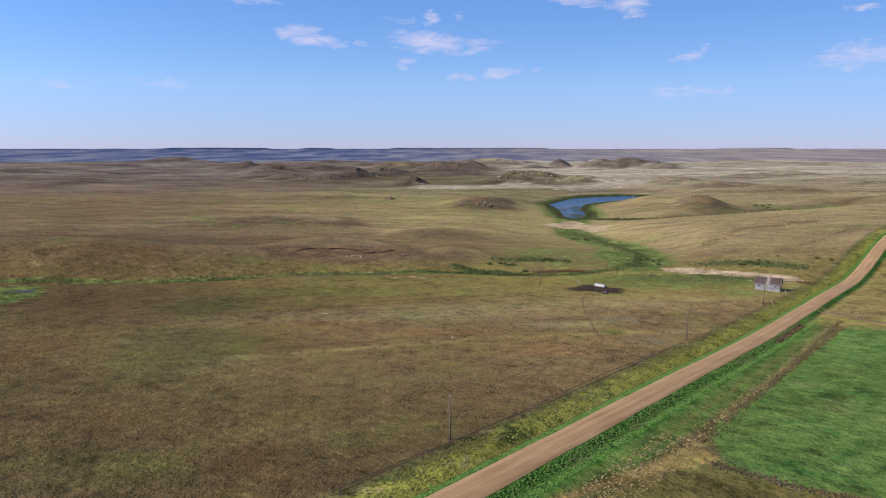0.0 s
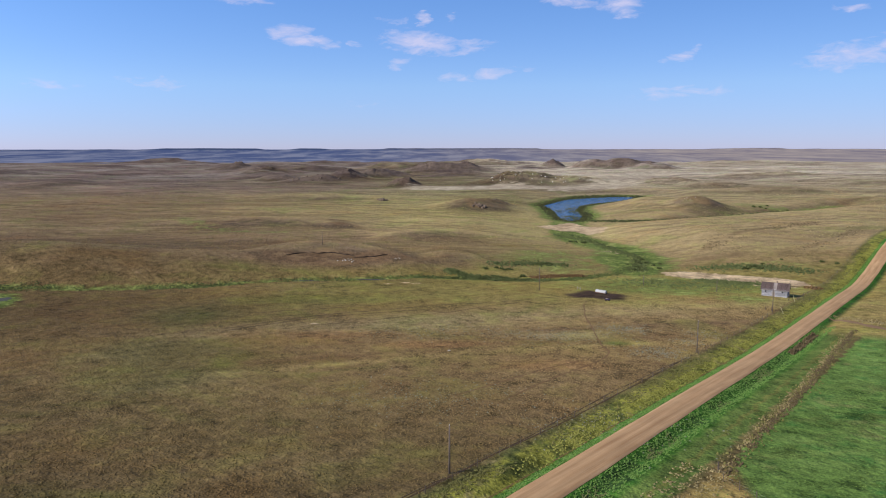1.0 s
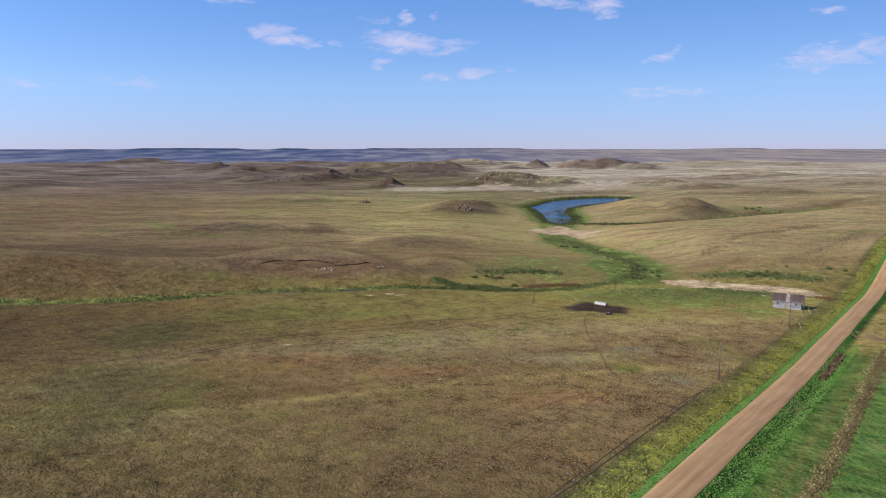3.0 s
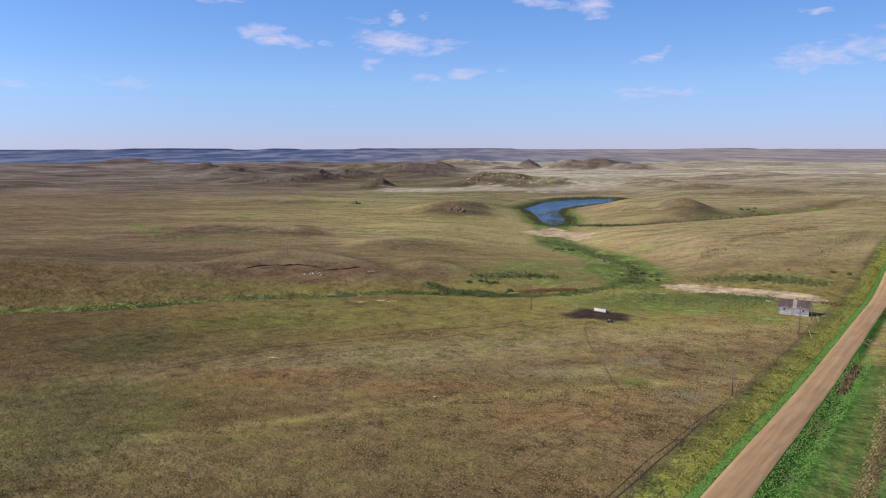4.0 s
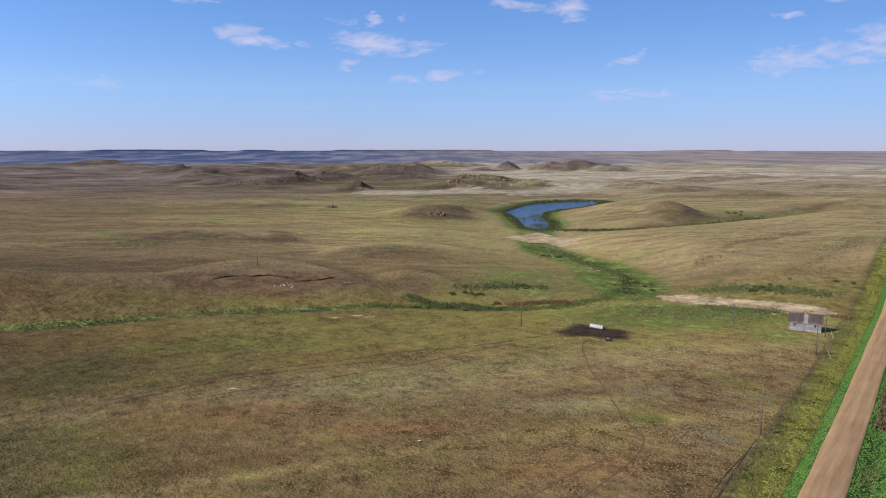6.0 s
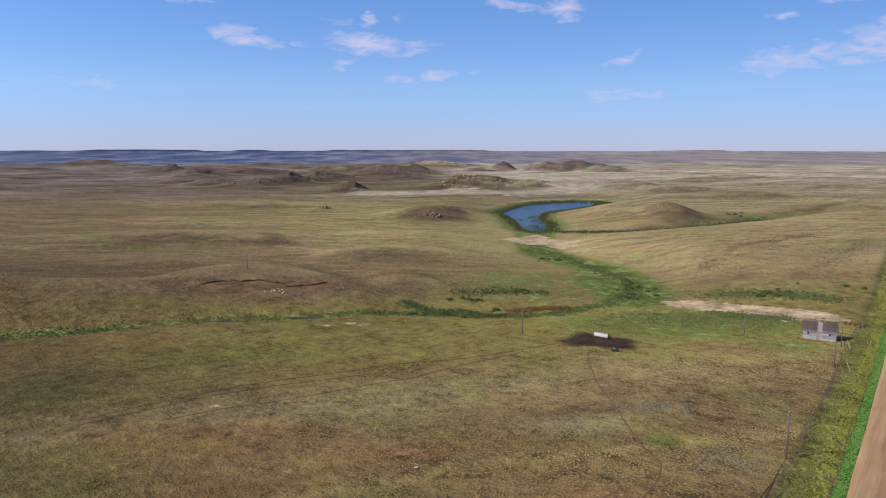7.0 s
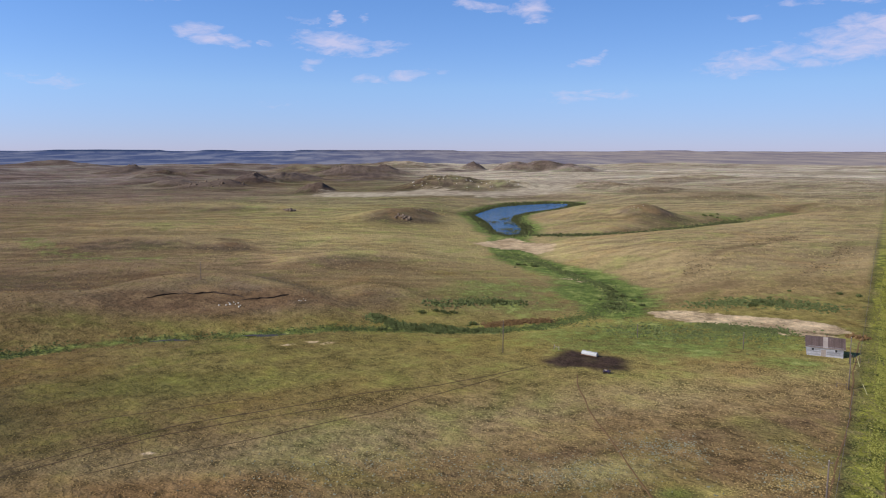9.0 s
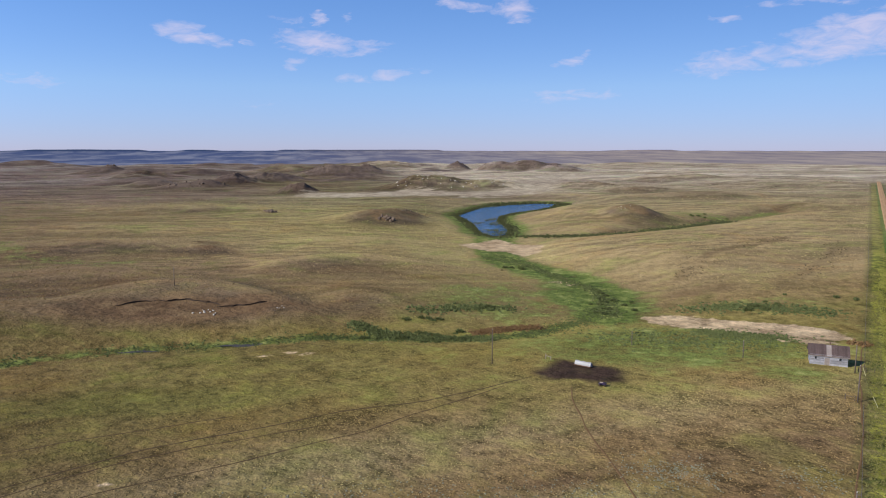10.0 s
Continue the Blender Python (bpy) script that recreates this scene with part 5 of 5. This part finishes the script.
X, Y = spread(75000, 345, 720, -340, 470, lambda x, y, d, s: open_hill(x, y, d, s) & (fbm(x, y, 30, 75) + rng.uniform(-0.9, 0.9, len(x)) > 0.05))
scatter("hill_grass", X, Y, 0.55, 0.34, TUFTED, "clumps of dry grass over rolling hills", "grass", 49, 0, sides=4)
X, Y = spread(60000, 720, 1700, -900, 900, lambda x, y, d, s: open_hill(x, y, d, s) & (fbm(x, y, 70, 77) + rng.uniform(-0.7, 0.7, len(x)) > 0.1))
scatter("plain_grass", X, Y, 1.2, 0.6, TUFTED, "scattered low brush on the far plain", "grass", 50, 0, sides=4)
d, s = [], []
for d0, s0, rd, rs, count in ((188, 54, 6, 7, 480), (216, 52, 6, 7, 420), (201, 66, 4, 5, 140), (211, 74, 5, 6, 140), (206, 30, 9, 14, 420), (212, 0, 9, 22, 400), (150, -5, 12, 20, 400), (132, 30, 10, 12, 300)):
    d.append(rng.normal(d0, rd * 0.6, count)), s.append(rng.normal(s0, rs * 0.6, count))
X, Y = xy(np.concatenate(d), np.concatenate(s))
scatter("sage_brush", X, Y, 0.24, 0.22, SAGE, "grey-green sage clumps in dry pasture", "sagebrush", 47, 1, 0.6, 0.25, 5)
X, Y = across_road(7000, -8.8, -5.2, 62, 430)
ok = fbm(X, Y, 12, 89) + rng.uniform(-0.5, 0.5, len(X)) > -0.05
X, Y = X[ok], Y[ok]
scatter("verge_brush", X, Y, 0.30, 0.26, BRUSH, "olive brush and weeds along the fence side of the verge", "brush", 13)
X, Y = across_road(7000, -5.7, -2.4, 62, 430)
ok = fbm(X, Y, 14, 90) + rng.uniform(-0.5, 0.5, len(X)) > -0.05
X, Y = X[ok], Y[ok]
scatter("verge_grass", X, Y, 0.26, 0.18, GOLD, "yellow-green sweet clover on the verge", "grass", 14)
X, Y = across_road(5200, -2.2, -0.4, 62, 430)
scatter("verge_turf", X, Y, 0.28, 0.2, TURF, "bright green grass at the road edge", "grass", 15)
X, Y = across_road(5000, 5.7, 10.5, 62, 250)
scatter("ditch_grass", X, Y, 0.26, 0.18, TURF, "lush green ditch grass", "grass", 16)
X, Y = across_road(1500, 6.4, 9.0, 62, 240)
ok = fbm(X, Y, 11, 87) > 0.0
X, Y = X[ok], Y[ok]
scatter("ditch_weeds", X, Y, 0.32, 0.30, LEAF, "darker weeds along the ditch bottom", "brush", 17)


def field_edge(count, lo, hi):
    """Places along the ragged strip between the verge and the hay field."""
    y = rng.uniform(112, 246, count)
    middle = np.interp(y, [112, 130, 175, 215, 246], [19.2, 19.2, 18.0, 16.0, 16.0]) + 0.7 * vnoise(y, y * 0, 9, 4)
    keep = vnoise(y, y * 0, 6, 9) + rng.uniform(-1, 1, count) > -0.5
    return (left_edge(y) + middle + rng.normal((lo + hi) / 2, (hi - lo) / 3, count))[keep], y[keep]


X, Y = field_edge(800, -1.3, 0.3)
scatter("field_edge_weeds", X, Y, 0.26, 0.32, WEED, "brown dead weeds along the field edge", "weeds", 18)
X, Y = field_edge(1500, -0.3, 1.0)
scatter("field_edge_brush", X, Y, 0.28, 0.36, DARK_WEED, "dark dead brush along the field edge", "brush", 40)
X, Y = field_edge(900, -1.8, 1.4)
scatter("field_edge_grass", X, Y, 0.28, 0.30, BRUSH, "rank olive grass among dead weeds", "grass", 48)
X, Y = across_road(520, 13.0, 21.0, 76, 113)
ok = (Y - 70) / 43 > (21 - (X - left_edge(Y))) / 14 - 0.2
scatter("corner_weeds", X[ok], Y[ok], 0.26, 0.2, WEED, "tall dry weeds round the field corner", "weeds", 19)
X, Y = along([(241, 127), (234, 131), (224, 136), (212, 143)], 420, 1.6, 51)
scatter("track_weeds", X, Y, 0.32, 0.34, WEED, "pale dry weeds beside a field track", "weeds", 51)
X, Y = across_road(260, 6.6, 8.3, 207, 236)
scatter("ditch_reeds", X, Y, 0.5, 0.8, DARK_WEED, "brown reeds standing in the ditch", "weeds", 20)
X, Y = across_road(16000, 20.5, 75, 70, 240)
ok = (ds(X, Y)[0] > 101) & (fbm(X, Y, 13, 85) + rng.uniform(-0.4, 0.4, len(X)) > 0.12)
scatter("field_crop", X[ok], Y[ok], 0.24, 0.12, CLOVER, "dark green regrowth in the hay field", "grass", 21, 1, 0.6, 0.25, 5)
t = np.linspace(0, 1, 900)
cl, cs = np.interp(t, [0, 0.3, 0.6, 1], [103, 100, 95, 86]), np.interp(t, [0, 0.3, 0.6, 1], [40, 42, 48, 60])
X, Y = xy(cl + rng.normal(0, 0.6, 900), cs + rng.normal(0, 0.6, 900))
X, Y = X[::2], Y[::2]
scatter("fence_weeds", X, Y, 0.26, 0.34, DARK_WEED, "dark dead weeds under the corner fence", "weeds", 22)

# reeds and marsh growth along the water
edge = []
for (d0, s0), (d1, s1) in zip(POND, POND[1:] + POND[:1]):
    for w in np.linspace(0, 1, int(math.hypot(d1 - d0, s1 - s0) * 9)):
        edge.append((d0 + (d1 - d0) * w, s0 + (s1 - s0) * w))
edge = np.array(edge) + np.random.RandomState(5).normal(0, 1, (len(edge), 2)) * np.array((7.0, 3.2))
ok = inside(edge[:, 0], edge[:, 1], POND) > -1.0
X, Y = xy(edge[ok, 0], edge[ok, 1])
scatter("pond_reeds", X, Y, 0.9, 1.0, REED, "dark green reeds round the pond margin", "reeds", 23, 8, 0.5, 0.3)
d, s = rng.uniform(795, 880, 1500), rng.uniform(150, 240, 1500)
ok = (inside(d, s, POND) > -3) & (inside(d, s, POND) < 16) & (d > 815)
X, Y = xy(d[ok], s[ok])
scatter("far_reeds", X, Y, 1.2, 1.3, REED, "tall dark reeds on the far shore", "reeds", 24, 8, 0.5, 0.3)
d, s = rng.uniform(586, 720, 1500), rng.uniform(96, 128, 1500)
ok = (inside(d, s, POND) < -1) & (fbm(d, s, 16, 81) > 0.16)
X, Y = xy(d[ok], s[ok])
weedy = scatter("water_weeds", X, Y, 0.8, 0.5, REED, "tufts of dark weed standing in shallow water", "reeds", 25, 6, 0.5, 0.25)
weedy.location.z = 1.0


X, Y = along(CREEK[1:], 6500, 2.4, 31)
ok = fbm(X, Y, 20, 83) + 0.8 * np.random.RandomState(8).uniform(-0.5, 0.5, len(X)) > -0.05
X, Y = X[ok], Y[ok]
scatter("creek_sedge", X, Y, 0.45, 0.35, SEDGE, "green sedge lining the creek", "grass", 26)
X, Y = along([(504, 82), (477, 90), (444, 95), (413, 97), (400, 104), (387, 103), (370, 100), (348, 91)], 1100, 2.2, 32)
scatter("stream_sedge", X, Y, 0.55, 0.35, SEDGE, "green sedge beside the stream", "grass", 27)
X, Y = along(GULLY[:6], 1900, 4.0, 33)
scatter("draw_brush", X, Y, 0.9, 0.8, REED, "dark brush in a shallow draw", "brush", 28)
X, Y = along([(330.5, 41), (334, 52), (336, 63)], 700, 1.3, 34)
scatter("russet_brush", X, Y, 0.7, 0.6, RUSSET, "rust-red dock and brush at the creek side", "brush", 29)
X, Y = along([(297, 146), (295, 150)], 60, 1.2, 35)
scatter("russet_weeds", X, Y, 0.8, 0.8, RUSSET, "rust-red weeds behind the house", "weeds", 30)
X, Y = along([(322, 80), (312, 96), (306, 112), (300, 126)], 700, 7.0, 37)
scatter("green_forbs", X, Y, 0.6, 0.45, LEAF, "low green forbs on damp ground", "forbs", 41)
X, Y = along([(343, 2), (330, 14), (326, 25), (322, 43)], 1500, 1.5, 43)
scatter("creek_brush", X, Y, 0.6, 0.7, LEAF, "dense dark green brush lining the creek", "brush", 43)
X, Y = along([(357, 24), (363, 44), (362, 60)], 420, 2.6, 44)
scatter("willow_brush", X, Y, 0.7, 0.8, LEAF, "dark green willow scrub in a damp hollow", "brush", 44)
X, Y = along([(494, 74), (463, 91), (421, 99), (394, 102), (362, 97), (344, 93)], 650, 1.8, 45)
scatter("stream_brush", X, Y, 0.65, 0.6, LEAF, "dark green growth along the stream bed", "brush", 45)
X, Y = along([(320, 112), (311, 122), (306, 131)], 900, 2.5, 46)
scatter("mud_edge_forbs", X, Y, 0.55, 0.5, LEAF, "green forbs fringing a pale mud flat", "forbs", 46)
X, Y = along([(350, 122), (347, 138), (338, 152), (331, 166)], 800, 3.2, 38)
scatter("hillfoot_forbs", X, Y, 0.7, 0.55, LEAF, "low green brush at the foot of a hill", "forbs", 42)
X, Y = (np.concatenate(p) for p in zip(along(HILL_DRAW[2:], 420, 4.0, 36), along(HILL_DRAW_EAST, 240, 4.0, 39)))
ok = fbm(X, Y, 15, 92) > -0.12
X, Y = X[ok], Y[ok]
scatter("draw_weeds", X, Y, 0.55, 0.4, DARK_WEED, "brown brush in a hillside draw", "brush", 31)


def bush_mesh(seed, wide, tall, mat):
    """Stems and an uneven crown of small leaf clumps."""
    r = np.random.RandomState(seed)
    leaves = 260
    a, q = r.uniform(0, 2 * math.pi, leaves), r.uniform(0.15, 1, leaves) ** 0.5
    lobes = 1 + 0.3 * np.sin(a * 3 + seed) + 0.2 * np.sin(a * 5 + 2 * seed)
    h = tall * r.uniform(0.12, 1, leaves) * (1.05 - 0.55 * q ** 2) * (0.8 + 0.25 * lobes)
    mid = np.stack([np.cos(a) * q * wide * lobes, np.sin(a) * q * wide * lobes, h], 1)
    u, v = r.normal(0, 1, (leaves, 3)), r.normal(0, 1, (leaves, 3))
    u, v = (k / np.linalg.norm(k, axis=1)[:, None] * 0.17 * wide for k in (u, v))
    return np.concatenate([np.stack([mid - u, mid + u, mid + v], 1), np.stack([mid - u, mid - v, mid + u], 1)])


def bush(seed, wide, tall):
    ob = new("bush")
    soup("crown", bush_mesh(seed, wide, tall, LEAF), LEAF, ob)
    bm = bmesh.new()
    r = random.Random(seed)
    for _ in range(6):
        rod(bm, (r.uniform(-0.2, 0.2), r.uniform(-0.2, 0.2), -0.2), (r.uniform(-0.5, 0.5) * wide, r.uniform(-0.5, 0.5) * wide, tall * 0.7), 0.05, 0.02, 5)
    part("stems", bm, WOOD, ob)
    return tagged(ob, "dense dark green willow bush beside the creek", "bush", "creek bushes")


kinds = [bush(i, 1.6, 1.7) for i in range(4)]
spots = []
r = random.Random(9)
for d0, s0, sd, ss, count in ((361, 50, 2.5, 6, 9), (331, 18, 1.6, 9, 12), (324, 34, 1.5, 7, 12), (372, 99, 7, 3, 12), (352, 93, 5, 3, 8), (341, 152, 5, 12, 10), (456, 84, 4, 5, 8), (346, 30, 2, 6, 6), (392, 102, 4, 4, 6), (654, 288, 4, 12, 8), (571, 116, 6, 10, 10)):
    spots += [(d0 + r.gauss(0, sd), s0 + r.gauss(0, ss)) for _ in range(count)]
for i, (d, s) in enumerate(spots):
    x, y = xy(d, s)
    k = r.uniform(0.35, 0.85)
    m = pose(x, y, at_ground(x, y, 0.1), 0, 0, r.uniform(0, 360))
    if i < len(kinds):
        kinds[i].matrix_world = m
        kinds[i].scale = (k, k, k)
    else:
        ob = copy_thing(kinds[i % len(kinds)], m)
        ob.scale = (k, k, k * r.uniform(0.7, 1.1))
